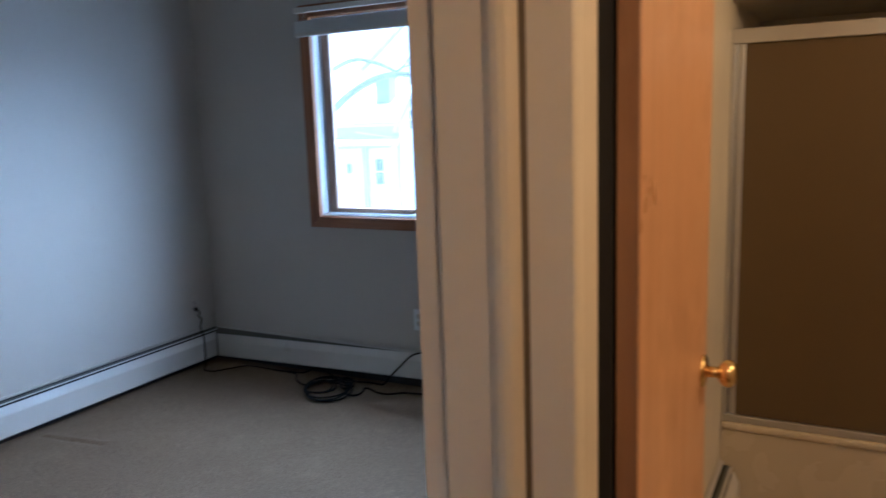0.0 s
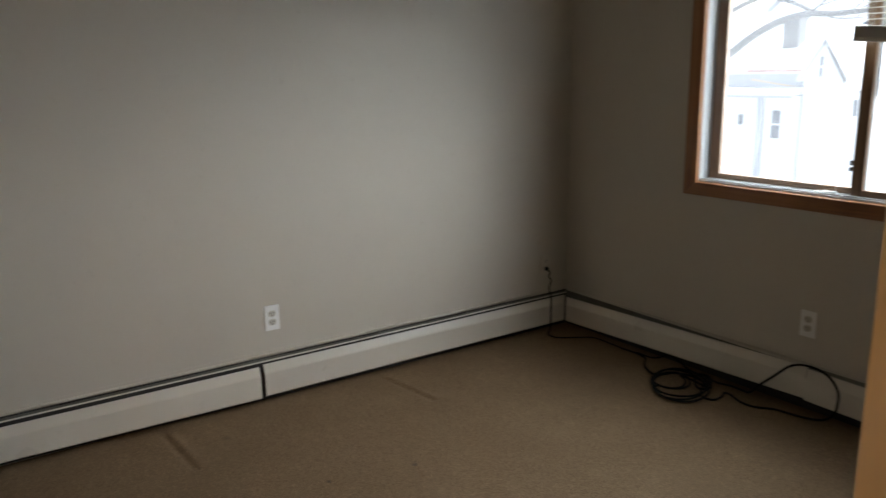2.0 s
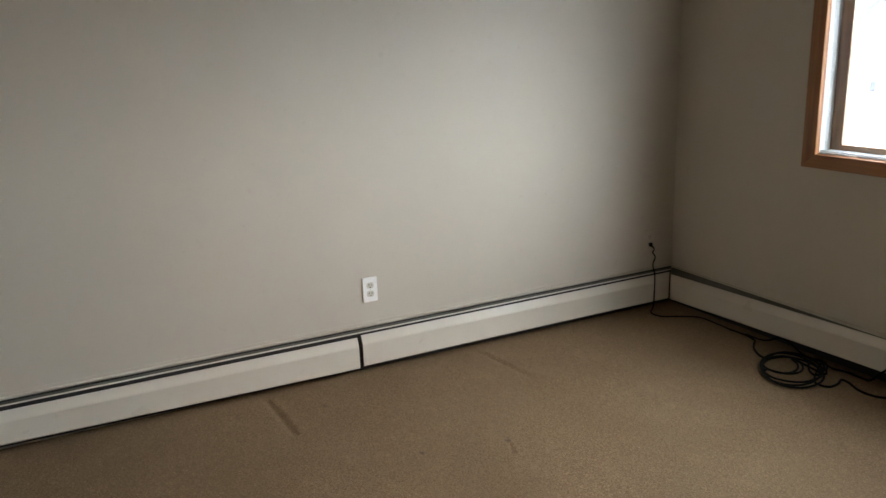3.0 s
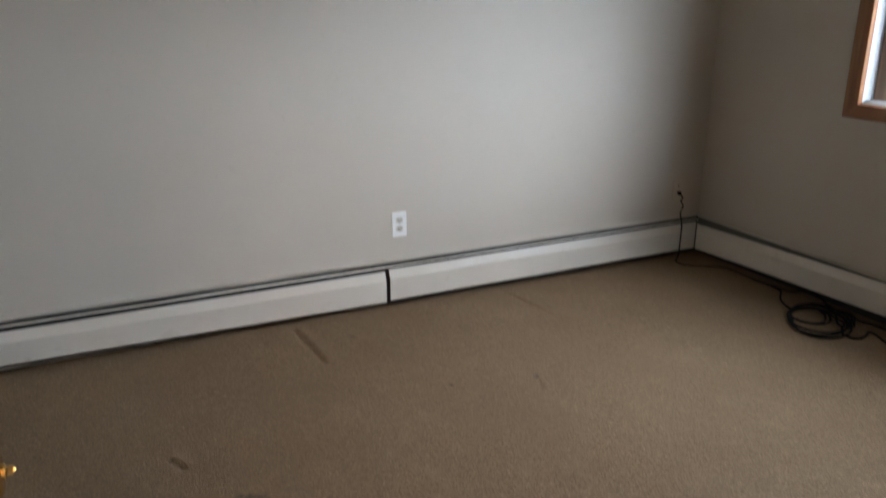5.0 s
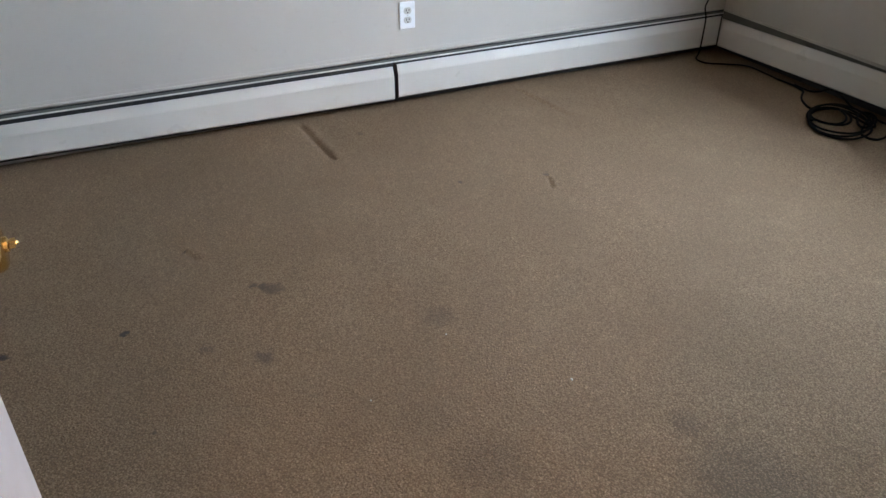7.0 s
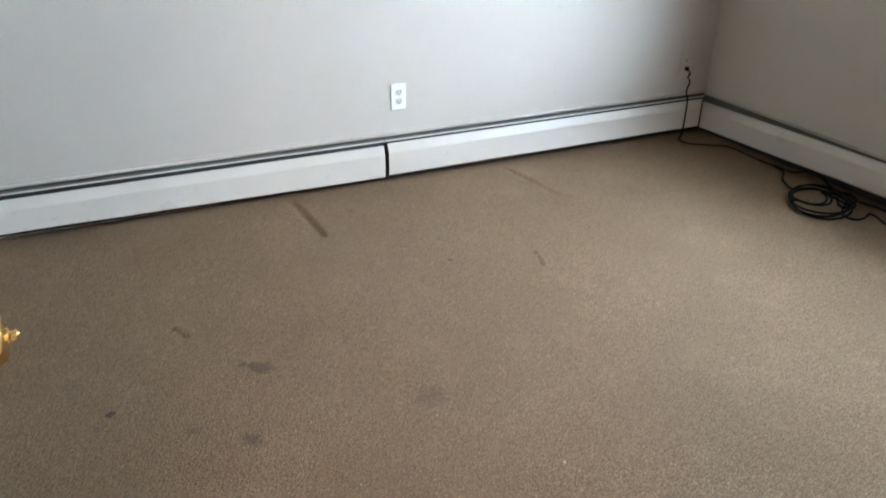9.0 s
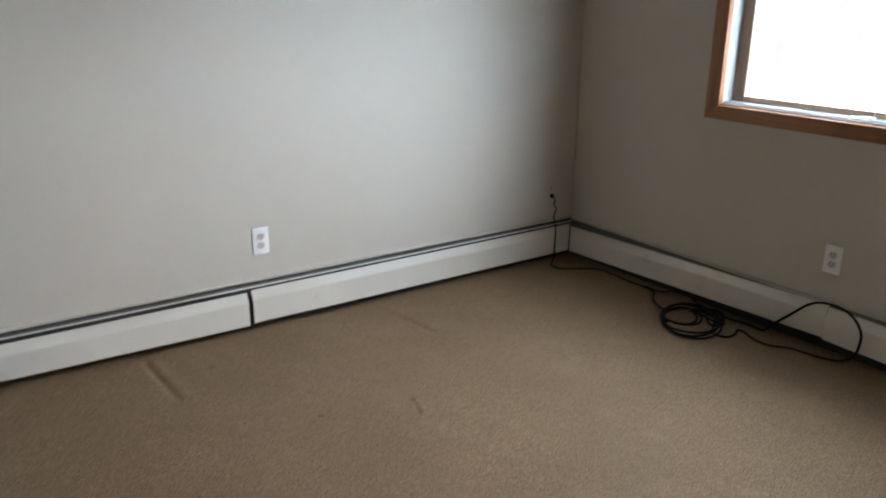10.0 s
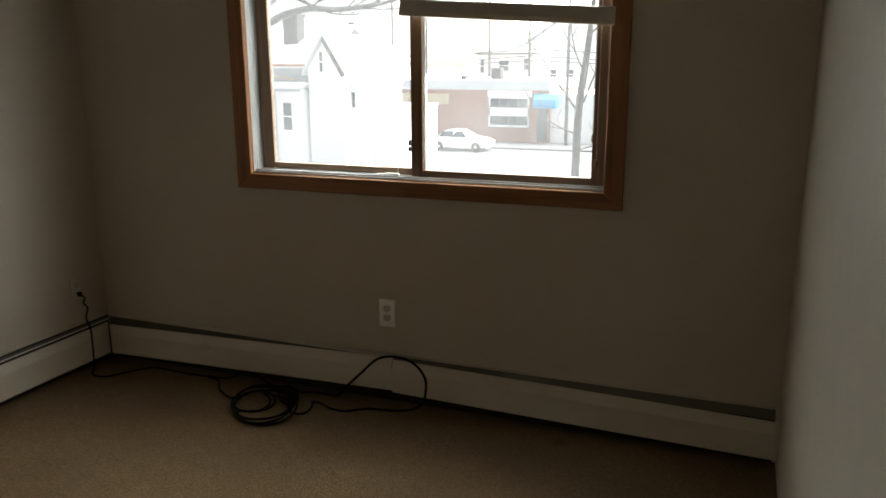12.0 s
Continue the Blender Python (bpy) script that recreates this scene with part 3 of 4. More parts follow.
# ---- outlets ----


def outlet(x, y, z, turn, plate_material, label, faces=True):
    top = thing("wall_outlet", x, y, z, label, "outlet", "wall outlets")
    m = Matrix.Translation((x, y, z)) @ Matrix.Rotation(radians(turn), 4, 'Z')

    def placed(bm):
        bm.transform(m)
        return bm

    bm = bmesh.new()
    block(bm, -0.035, 0.035, -0.0055, 0.0, -0.0575, 0.0575, bevel=0.0028)
    part("cover_plate", placed(bm), plate_material, top)
    for dz in (0.0195, -0.0195):
        bm = bmesh.new()
        lathe(bm, ((0.0172, 0.0), (0.0172, 0.0015), (0.0165, 0.002)), Matrix.Translation((0, -0.0055, dz)) @ Matrix.Rotation(radians(90), 4, 'X'), 24)
        for vert in bm.verts:
            vert.co.z = max(dz - 0.0135, min(dz + 0.0135, vert.co.z))
        face = part("receptacle", placed(bm), M_FACE if faces else plate_material, top)
        for sx, hh in ((-0.0062, 0.0046), (0.0062, 0.0038)):
            bm = bmesh.new()
            block(bm, sx - 0.0013, sx + 0.0013, -0.0082, -0.0070, dz + 0.003 - hh, dz + 0.003 + hh)
            part("slot", placed(bm), M_SLOT, face)
        bm = bmesh.new()
        block(bm, -0.0024, 0.0024, -0.0082, -0.0070, dz - 0.0105, dz - 0.0055, bevel=0.0003)
        part("slot", placed(bm), M_SLOT, face)
    bm = bmesh.new()
    lathe(bm, ((0.0032, 0.0), (0.0032, 0.0012), (0.002, 0.0018)), Matrix.Translation((0, -0.0055, 0)) @ Matrix.Rotation(radians(90), 4, 'X'), 12)
    part("screw", placed(bm), M_STEEL, top)
    return top


outlet(0.0, -1.779, 0.368, 90, M_PLATE, "white plastic double outlet above the heater joint")
outlet(1.452, 0.0, 0.366, 0, M_PLATE, "white plastic double outlet under the window")
outlet(0.0, -0.168, 0.362, 90, M_PLATE_CREAM, "outlet painted over in wall colour, cord plugged in", False)

# ---- cords ----
R_CORD = 0.0039
cord = thing("power_cord", 0.03, -0.17, 0, "thin black power cord hanging from the outlet to the floor", "cord")
bm = bmesh.new()
tube(bm, smooth_path(((0.012, -0.168, 0.338), (0.030, -0.168, 0.333), (0.036, -0.160, 0.318), (0.030, -0.165, 0.300), (0.040, -0.156, 0.275), (0.046, -0.175, 0.235), (0.074, -0.185, 0.19),
                      (0.079, -0.188, 0.12), (0.080, -0.190, 0.05), (0.090, -0.205, 0.012), (0.13, -0.252, 0.005), (0.20, -0.248, 0.005), (0.255, -0.17, 0.005), (0.32, -0.095, 0.005),
                      (0.45, -0.092, 0.005), (0.53, -0.100, 0.006))), R_CORD)
part("cable", bm, M_CABLE, cord, "", True)
bm = bmesh.new()
block(bm, 0.0075, 0.026, -0.176, -0.160, 0.330, 0.350, bevel=0.004)
part("plug", bm, M_CABLE, cord)

coil = thing("coiled_cable", 1.03, -0.27, 0, "black cable in loose coils on the carpet", "cable")
rng = random.Random(4)


def turns(cx, cy, a, b, lean, start, count, rise, z0):
    """Loose oval turns of cable: half-axes a and b, the long one leaning by lean degrees."""
    out = []
    for i in range(int(count * 12)):
        t = radians(start + 30 * i)
        k = 1 + 0.05 * math.sin(i * 0.37) + rng.uniform(-0.02, 0.02)
        u, w = a * k * math.cos(t), b * k * math.sin(t)
        c, d = math.cos(radians(lean)), math.sin(radians(lean))
        out.append((cx + 0.008 * math.sin(i * 0.21) + u * c - w * d, cy + 0.008 * math.cos(i * 0.17) + u * d + w * c, z0 + rise * i / 12 + 0.003 * math.sin(i * 1.1)))
    return out


pts = [(0.52, -0.100, 0.006), (0.62, -0.095, 0.006), (0.69, -0.112, 0.006), (0.725, -0.155, 0.006), (0.775, -0.205, 0.006), (0.86, -0.243, 0.007)]
pts += turns(1.025, -0.268, 0.162, 0.118, -49, 200, 3.4, 0.006, 0.008)
pts += turns(0.985, -0.285, 0.098, 0.076, -55, 320, 1.6, 0.004, 0.026)
pts += turns(1.070, -0.172, 0.088, 0.036, -52, 40, 1.4, 0.004, 0.022)
pts += [(1.135, -0.262, 0.012), (1.175, -0.278, 0.006), (1.208, -0.258, 0.006), (1.205, -0.205, 0.006), (1.19, -0.165, 0.008), (1.225, -0.165, 0.008), (1.285, -0.190, 0.006), (1.35, -0.186, 0.005),
        (1.415, -0.140, 0.005), (1.47, -0.128, 0.005), (1.53, -0.116, 0.005), (1.595, -0.090, 0.010), (1.636, -0.082, 0.045), (1.648, -0.080, 0.10), (1.640, -0.074, 0.145), (1.600, -0.062, 0.184),
        (1.54, -0.052, 0.202), (1.47, -0.052, 0.200), (1.42, -0.062, 0.180), (1.36, -0.074, 0.120), (1.30, -0.078, 0.060), (1.262, -0.085, 0.015), (1.22, -0.075, 0.006), (1.16, -0.078, 0.008), (1.10, -0.10, 0.010)]
bm = bmesh.new()
tube(bm, smooth_path(pts, 8), R_CORD + 0.0010)
part("cable", bm, M_CABLE, coil, "", True)
bm = bmesh.new()
tube(bm, smooth_path([(1.10, -0.10, 0.010), (1.02, -0.080, 0.010), (0.93, -0.078, 0.012), (0.86, -0.075, 0.040), (0.80, -0.076, 0.046), (0.75, -0.078, 0.020), (0.70, -0.085, 0.007), (0.62, -0.095, 0.012)], 8), R_CORD)
part("slack_loop", bm, M_CABLE, coil, "", True)

for k, (x, y, s) in enumerate(((1.599, -2.351, 0.0028), (1.887, -2.146, 0.004), (1.749, -2.619, 0.0025))):
    bm = bmesh.new()
    bmesh.ops.create_icosphere(bm, subdivisions=1, radius=s)
    for vert in bm.verts:
        vert.co = Vector((x + vert.co.x * (1 + 0.3 * math.sin(k)), y + vert.co.y * 0.7, 0.004 + max(-0.4 * s, vert.co.z * 0.5)))
    tagged(solid("paper_crumb", bm, M_FACE), "tiny white crumb lying on the carpet", "crumb", "crumbs on the carpet")

# ---- window ----
window_1 = thing("window_1", 1.57, 0, 0.9, "sliding two-sash window in stained wood with white liner", "window", kind="structure")
TX0, TX1, TZ0, TZ1 = 0.789, 2.357, 0.841, 2.024


def mitred(bm, a0, a1, inner0, inner1, b0, b1, place):
    """A casing board: outer edge a0..a1 at b0, inner edge inner0..inner1 at b1, 18 mm thick with an eased face."""
    e = 0.003
    loops = [[place(a0, b0, 0.0), place(a1, b0, 0.0), place(inner1, b1, 0.0), place(inner0, b1, 0.0)],
             [place(a0, b0, 0.015), place(a1, b0, 0.015), place(inner1, b1, 0.015), place(inner0, b1, 0.015)]]
    s = 1 if b1 > b0 else -1
    loops.append([place(a0 + e, b0 + s * e, 0.018), place(a1 - e, b0 + s * e, 0.018), place(inner1, b1 - s * e, 0.018), place(inner0, b1 - s * e, 0.018)])
    rings = [[bm.verts.new(p) for p in loop] for loop in loops]
    for r0, r1 in zip(rings, rings[1:]):
        for i in range(4):
            j = (i + 1) % 4
            bm.faces.new((r0[i], r0[j], r1[j], r1[i]))
    bm.faces.new(rings[0][::-1])
    bm.faces.new(rings[-1])
    bmesh.ops.recalc_face_normals(bm, faces=bm.faces[:])


upright = lambda a, b, d: Vector((b, -d, a))
level = lambda a, b, d: Vector((a, -d, b))
for b0, b1 in ((TX0, OX0 + 0.006), (TX1, OX1 - 0.006)):
    bm = bmesh.new()
    mitred(bm, TZ0, TZ1, OZ0 + 0.004, OZ1 - 0.004, b0, b1, upright)
    part("casing", bm, M_CASING_Z, window_1, "red-brown stained wooden casing")
for b0, b1 in ((TZ0, OZ0 + 0.004), (TZ1, OZ1 - 0.004)):
    bm = bmesh.new()
    mitred(bm, TX0, TX1, OX0 + 0.006, OX1 - 0.006, b0, b1, level)
    part("casing", bm, M_CASING_X, window_1, "red-brown stained wooden casing")
# jamb lining of wood, then the white track
bm = boxes((OX0, OX0 + 0.008, -0.002, 0.005, OZ0, OZ1), (OX1 - 0.008, OX1, -0.002, 0.005, OZ0, OZ1), (OX0 + 0.008, OX1 - 0.008, -0.002, 0.005, OZ0, OZ0 + 0.006), (OX0 + 0.008, OX1 - 0.008, -0.002, 0.005, OZ1 - 0.008, OZ1))
part("jamb_lining", bm, M_CASING_Z, window_1)
bm = boxes((OX0, OX0 + 0.008, 0.005, 0.094, OZ0, OZ1), (OX1 - 0.008, OX1, 0.005, 0.094, OZ0, OZ1), (OX0 + 0.008, OX1 - 0.008, 0.005, 0.094, OZ0, OZ0 + 0.013), (OX0 + 0.008, OX1 - 0.008, 0.005, 0.094, OZ1 - 0.022, OZ1), bevel=0.0015)
for y in (0.012, 0.026, 0.060):
    block(bm, OX0 + 0.009, OX1 - 0.009, y, y + 0.004, OZ0 + 0.013, OZ0 + 0.019)
    block(bm, OX0 + 0.008, OX0 + 0.0105, y, y + 0.004, OZ0 + 0.013, OZ1 - 0.022)
    block(bm, OX1 - 0.0105, OX1 - 0.008, y, y + 0.004, OZ0 + 0.013, OZ1 - 0.022)
part("window_frame", bm, M_LINER, window_1, "white vinyl liner with sash tracks")
bm = boxes((OX0, OX0 + 0.024, 0.0945, 0.132, OZ0, OZ1), (OX1 - 0.024, OX1, 0.0945, 0.132, OZ0, OZ1), (OX0 + 0.024, OX1 - 0.024, 0.0945, 0.132, OZ0, OZ0 + 0.012), (OX0 + 0.024, OX1 - 0.024, 0.0945, 0.132, OZ1 - 0.024, OZ1))
part("outer_frame", bm, M_OUTER, window_1, "dark brown outer frame")


def sash(x0, x1, y0, y1, z0, z1, stile_l, stile_r, rail):
    top = part("sash", boxes((x0, x0 + stile_l, y0, y1, z0, z1), (x1 - stile_r, x1, y0, y1, z0, z1), bevel=0.003), M_SASH_Z, window_1, "brown wooden sliding sash")
    part("rail", boxes((x0 + stile_l, x1 - stile_r, y0 + 0.001, y1 - 0.001, z0, z0 + rail), bevel=0.003), M_SASH_X, top)
    part("rail", boxes((x0 + stile_l, x1 - stile_r, y0 + 0.001, y1 - 0.001, z1 - rail, z1), bevel=0.003), M_SASH_X, top)
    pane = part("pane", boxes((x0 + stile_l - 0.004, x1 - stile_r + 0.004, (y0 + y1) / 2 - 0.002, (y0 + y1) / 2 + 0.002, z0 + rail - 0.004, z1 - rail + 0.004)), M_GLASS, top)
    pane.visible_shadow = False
    return top


SZ0, SZ1 = OZ0 + 0.014, OZ1 - 0.023
sash(OX0 + 0.011, 1.596, 0.066, 0.092, SZ0, SZ1, 0.056, 0.055, 0.030)
right = sash(1.550, OX1 - 0.011, 0.032, 0.058, SZ0, SZ1, 0.048, 0.049, 0.030)
part("weather_strip", boxes((1.600, 1.606, 0.046, 0.056, SZ0 + 0.03, SZ1 - 0.03)), M_LINER, right)
part("seal", boxes((1.609, 1.613, 0.046, 0.054, 1.30, SZ1 - 0.03)), M_DARK, right)
bm = boxes((1.541, 1.552, 0.022, 0.036, 1.012, 1.030), (1.543, 1.552, 0.020, 0.034, 1.034, 1.056), bevel=0.0045)
part("latch", bm, M_DARK, right, "dark sash latch")
bm = boxes((1.405, 1.475, 0.024, 0.040, OZ0 + 0.014, OZ0 + 0.024), (1.44, 1.50, 0.026, 0.036, OZ0 + 0.018, OZ0 + 0.028), bevel=0.003)
part("sill_lock", bm, M_PLATE, window_1, "white sash stop lying in the track")


def blind(name, x0, x1, top_z, slat_zs, rail_z, label, tilt=0.0):
    """An aluminium mini blind hung in front of the casing."""
    y0, y1 = -0.050, -0.022
    ym = (y0 + y1) / 2
    b = thing(name, (x0 + x1) / 2, ym, top_z, label, "blind", "window blinds")
    bm = bmesh.new()
    block(bm, x0, x1, y0 + 0.001, -0.0185, top_z - 0.026, top_z, bevel=0.002)
    part("headrail", bm, M_RAIL, b)
    bm = bmesh.new()
    block(bm, x0, x1, y0 + 0.001, y1 - 0.001, rail_z - 0.006, rail_z + 0.013, bevel=0.003)
    lean = Matrix.Translation(((x0 + x1) / 2, 0, rail_z)) @ Matrix.Rotation(radians(tilt), 4, 'Y') @ Matrix.Translation((-(x0 + x1) / 2, 0, -rail_z))
    bm.transform(lean)
    part("bottom_rail", bm, M_RAIL, b)
    arc = [(-0.0125, 0.0), (-0.006, 0.0017), (0.0, 0.0022), (0.006, 0.0017), (0.0125, 0.0)]
    loop = arc + [(d, z - 0.0010) for d, z in reversed(arc)]
    bm = bmesh.new()
    prism(bm, loop, lambda d, z, end: Vector(((x0 + 0.002, x1 - 0.002)[end], ym + d, z)))
    slat = part("slat", bm, M_BLIND, b)
    for k, z in enumerate(slat_zs):
        s = slat if k == 0 else slat.copy()
        if k:
            scene.collection.objects.link(s)
        s.matrix_basis = (lean if z < rail_z + 0.07 else Matrix.Identity(4)) @ Matrix.Translation((0, 0, z))
    for cx in (x0 + 0.06, x1 - 0.06):
        for cy in (y0 + 0.0015, y1 - 0.0015):
            bm = bmesh.new()
            tube(bm, [Vector((cx, cy, rail_z + 0.006)), Vector((cx, cy, top_z - 0.02))], 0.0009, 5)
            part("ladder_cord", bm, M_CORD, b)
    return b


stack = [1.879 + 0.0012 * k for k in range(50)]
blind("window_blind", 0.784, 1.536, 2.008, stack, 1.866, "white vinyl mini blind drawn fully up")
drop = [1.499 + 0.0012 * k for k in range(32)] + [1.580 + 0.0205 * k for k in range(19)]
right_blind = blind("window_blind", 1.542, 2.305, 2.008, drop, 1.486, "white vinyl mini blind half lowered, hanging crooked", 3.6)
for cx, low in ((2.255, 1.105), (2.268, 1.02)):
    bm = bmesh.new()
    tube(bm, [Vector((cx, -0.055, low)), Vector((cx, -0.055, 1.99))], 0.0011, 5)
    part("pull_cord", bm, M_CORD, right_blind)
    bm = bmesh.new()
    lathe(bm, ((0.002, 0.0), (0.006, -0.006), (0.0075, -0.022), (0.004, -0.032)), Matrix.Translation((cx, -0.055, low + 0.002)), 12)
    part("tassel", bm, M_DOOREDGE, right_blind, "small brown wooden tassel", True)

bm = bmesh.new()
tube(bm, smooth_path([(1.495, 0.030, 1.02), (1.497, 0.029, 0.97), (1.492, 0.029, 0.925), (1.47, 0.028, 0.922)]), 0.0010, 5)
part("thread", bm, M_CORD, window_1, "loose white thread")

# ---- the street outside ----
GROUND = -4.65


def snowy(name, clean, bare, lo, hi):
    """Old snow with bare patches between lo and hi of the broad noise."""
    m = mat(name, clean, 0.8)
    v = coords(m)
    c = blend(m, ramp(m, noise_tex(m, v, 0.22, 5, 0.6), lo, hi), clean, bare)
    to(m, blend(m, ramp(m, noise_tex(m, v, 2.0, 5), 0.5, 0.8, 0.0, 0.5), c, tuple(k * 0.85 for k in clean)), "Base Color")
    bump(m, noise_tex(m, v, 3.0, 4), 0.5, 0.1)
    return m


M_SNOW = snowy("roof_snow", (0.60, 0.61, 0.63), (0.30, 0.26, 0.20), 0.66, 0.74)
M_SLUSH = snowy("trodden_grey_snow", (0.20, 0.205, 0.215), (0.10, 0.085, 0.065), 0.58, 0.68)
M_ROAD = painted("salted_asphalt", (0.17, 0.17, 0.18), 0.8, 0.3, 6.0, 0.01)
M_SIDING = painted("white_siding", (0.88, 0.885, 0.89), 0.6, 0.06, 3.0, 0.002)
_w = M_SIDING.node_tree.nodes.new("ShaderNodeTexWave")
_w.bands_direction, _w.inputs["Scale"].default_value = 'Z', 2.2
M_SIDING.node_tree.links.new(coords(M_SIDING), _w.inputs["Vector"])
bump(M_SIDING, _w.outputs["Fac"], 0.4, 0.012)
M_GREYSIDE = painted("grey_siding_and_shade", (0.36, 0.38, 0.42), 0.6, 0.1, 3.0, 0.002)
M_BRICK = mat("red_brick", (0.30, 0.13, 0.09), 0.85)
_b = M_BRICK.node_tree.nodes.new("ShaderNodeTexBrick")
_b.inputs["Color1"].default_value, _b.inputs["Color2"].default_value, _b.inputs["Mortar"].default_value = (0.36, 0.125, 0.08, 1), (0.27, 0.09, 0.06, 1), (0.34, 0.29, 0.25, 1)
_b.inputs["Scale"].default_value, _b.inputs["Mortar Size"].default_value = 2.2, 0.02
_m = M_BRICK.node_tree.nodes.new("ShaderNodeMapping")
_m.inputs["Rotation"].default_value = (radians(90), 0, 0)
M_BRICK.node_tree.links.new(coords(M_BRICK), _m.inputs["Vector"])
M_BRICK.node_tree.links.new(_m.outputs[0], _b.inputs["Vector"])
to(M_BRICK, _b.outputs["Color"], "Base Color")
M_PANE = mat("far_window_glass", (0.02, 0.035, 0.06), 0.25, 0.0, 0.3)
M_AWNING = painted("blue_awning_cloth", (0.005, 0.30, 0.55), 0.7, 0.1, 12.0, 0.003)
M_TAN = painted("tan_sign_board", (0.55, 0.42, 0.28), 0.7, 0.1, 6.0, 0.003)
M_POLE = wooden("weathered_pole_wood", (0.12, 0.095, 0.08), (0.065, 0.05, 0.042), 2, 0.9, 6.0)
M_BARK = painted("grey_bark", (0.065, 0.062, 0.060), 0.9, 0.35, 40.0, 0.01)
M_CARPAINT = painted("silver_car_paint", (0.62, 0.64, 0.66), 0.28, 0.02, 3.0, 0.0003)
M_TYRE = painted("tyre_rubber", (0.02, 0.02, 0.02), 0.8, 0.2, 40.0, 0.002)

structure("ground", boxes((-400, 400, 1.0, 800, GROUND - 0.4, GROUND)), M_SLUSH, "grey trodden snow on the ground with bare brown patches")
structure("road", boxes((-200, 200, 43.2, 50.0, GROUND, GROUND + 0.02)), M_ROAD, "pale salted asphalt street")
structure("pavement", boxes((-200, 200, 50.0, 52.5, GROUND, GROUND + 0.15), bevel=0.03), M_ROAD, "pale concrete pavement with a kerb")


def far_window(parent, x0, x1, z0, z1, y, split=True):
    """A framed window in a facade that faces the room; y is the wall's face."""
    t = 0.07
    rows = [(x0 - t, x0, y - 0.06, y + 0.02, z0 - t, z1 + t), (x1, x1 + t, y - 0.06, y + 0.02, z0 - t, z1 + t), (x0, x1, y - 0.06, y + 0.02, z0 - t, z0), (x0, x1, y - 0.06, y + 0.02, z1, z1 + t)]
    if split:
        rows.append((x0, x1, y - 0.05, y + 0.01, (z0 + z1) / 2 - 0.03, (z0 + z1) / 2 + 0.03))
    win = part("window", boxes(*rows), M_SIDING, parent)
    part("pane", boxes((x0, x1, y - 0.02, y - 0.005, z0, z1)), M_PANE, win)


def gable(bm, x0, x1, y0, y1, eave, ridge, lap=0.25):
    """Snowy gable roof with its ridge along y, as two thick slabs."""
    xm = (x0 + x1) / 2
    t = 0.18
    for a in (x0 - lap, x1 + lap):
        low = eave - lap * (ridge - eave) / (xm - x0)
        outline = ((a, low), (xm, ridge), (xm, ridge + t), (a, low + t))
        prism(bm, outline, lambda p, q, end: Vector((p, (y0 - lap, y1 + lap)[end], q)))


house = thing("house", -20, 36, GROUND, "white clapboard house with snowy roofs and a gabled wing", "house", "houses across the street")
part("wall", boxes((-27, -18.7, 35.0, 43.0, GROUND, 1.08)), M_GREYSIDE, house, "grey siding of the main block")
bm = bmesh.new()
prism(bm, ((34.6, 1.06), (39.0, 3.3), (43.4, 1.06), (43.4, 1.26), (39.0, 3.5), (34.6, 1.26)), lambda a, b, end: Vector(((-27.4, -18.7)[end], a, b)))
part("roof", bm, M_SNOW, house, "snow-covered roof")
bm = boxes((-22.15, -21.22, 36.8, 37.6, 2.2, 4.0), (-22.2, -21.17, 36.75, 37.65, 3.88, 4.05))
part("chimney", bm, M_BARK, house, "weathered grey-brown brick chimney")
bm = bmesh.new()
prism(bm, ((-18.75, GROUND), (-18.75, 1.05), (-17.72, 2.62), (-16.72, 1.05), (-16.72, GROUND)), lambda a, b, end: Vector((a, (33.6, 41.0)[end], b)))
part("wing_wall", bm, M_SIDING, house)
bm = bmesh.new()
gable(bm, -18.75, -16.72, 33.6, 41.0, 1.08, 2.66)
part("wing_roof", bm, M_SNOW, house, "snow-covered gable roof")
# under-eave shadow of the right slope, built as a dark strip
bm = bmesh.new()
prism(bm, ((-17.66, 2.70), (-16.46, 0.72), (-16.62, 0.62), (-17.72, 2.45)), lambda a, b, end: Vector((a, (33.28, 33.34)[end], b)))
part("rake_shade", bm, M_BARK, house, "dark strip along the rake for the shadow under its eave")
far_window(house, -18.02, -17.84, 0.9, 1.88, 33.6)
bm = bmesh.new()
prism(bm, ((-22.6, 0.82), (-18.8, 0.26), (-18.8, 0.18), (-22.6, 0.72)), lambda a, b, end: Vector((a, (34.92, 34.99)[end], b)))
part("flashing_board", bm, M_TAN, house, "tan sloping board on the grey siding")
part("eave_board", boxes((-22.6, -18.76, 34.50, 34.59, 1.16, 1.30)), M_BRICK, house, "reddish eave board")
bm = boxes((-27, -18.9, 33.0, 35.0, GROUND, 0.0))
part("porch_wall", bm, M_SIDING, house)
bm = bmesh.new()
prism(bm, ((32.7, -0.02), (35.0, 0.30), (35.0, 0.42), (32.7, 0.10)), lambda a, b, end: Vector(((-27.2, -18.75)[end], a, b)))
part("porch_roof", bm, M_SNOW, house, "snowy porch roof")
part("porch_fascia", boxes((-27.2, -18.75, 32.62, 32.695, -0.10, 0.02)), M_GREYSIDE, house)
far_window(house, -19.97, -19.45, -2.1, -0.70, 33.0)
far_window(house, -21.9, -21.55, -1.5, -0.95, 33.0, False)
part("porch_post", boxes((-20.72, -20.42, 32.80, 32.99, GROUND, -0.02)), M_GREYSIDE, house)
annex = boxes((-17.4, -16.25, 34.6, 40.0, GROUND, 0.12))
part("annex_wall", annex, M_SIDING, house)
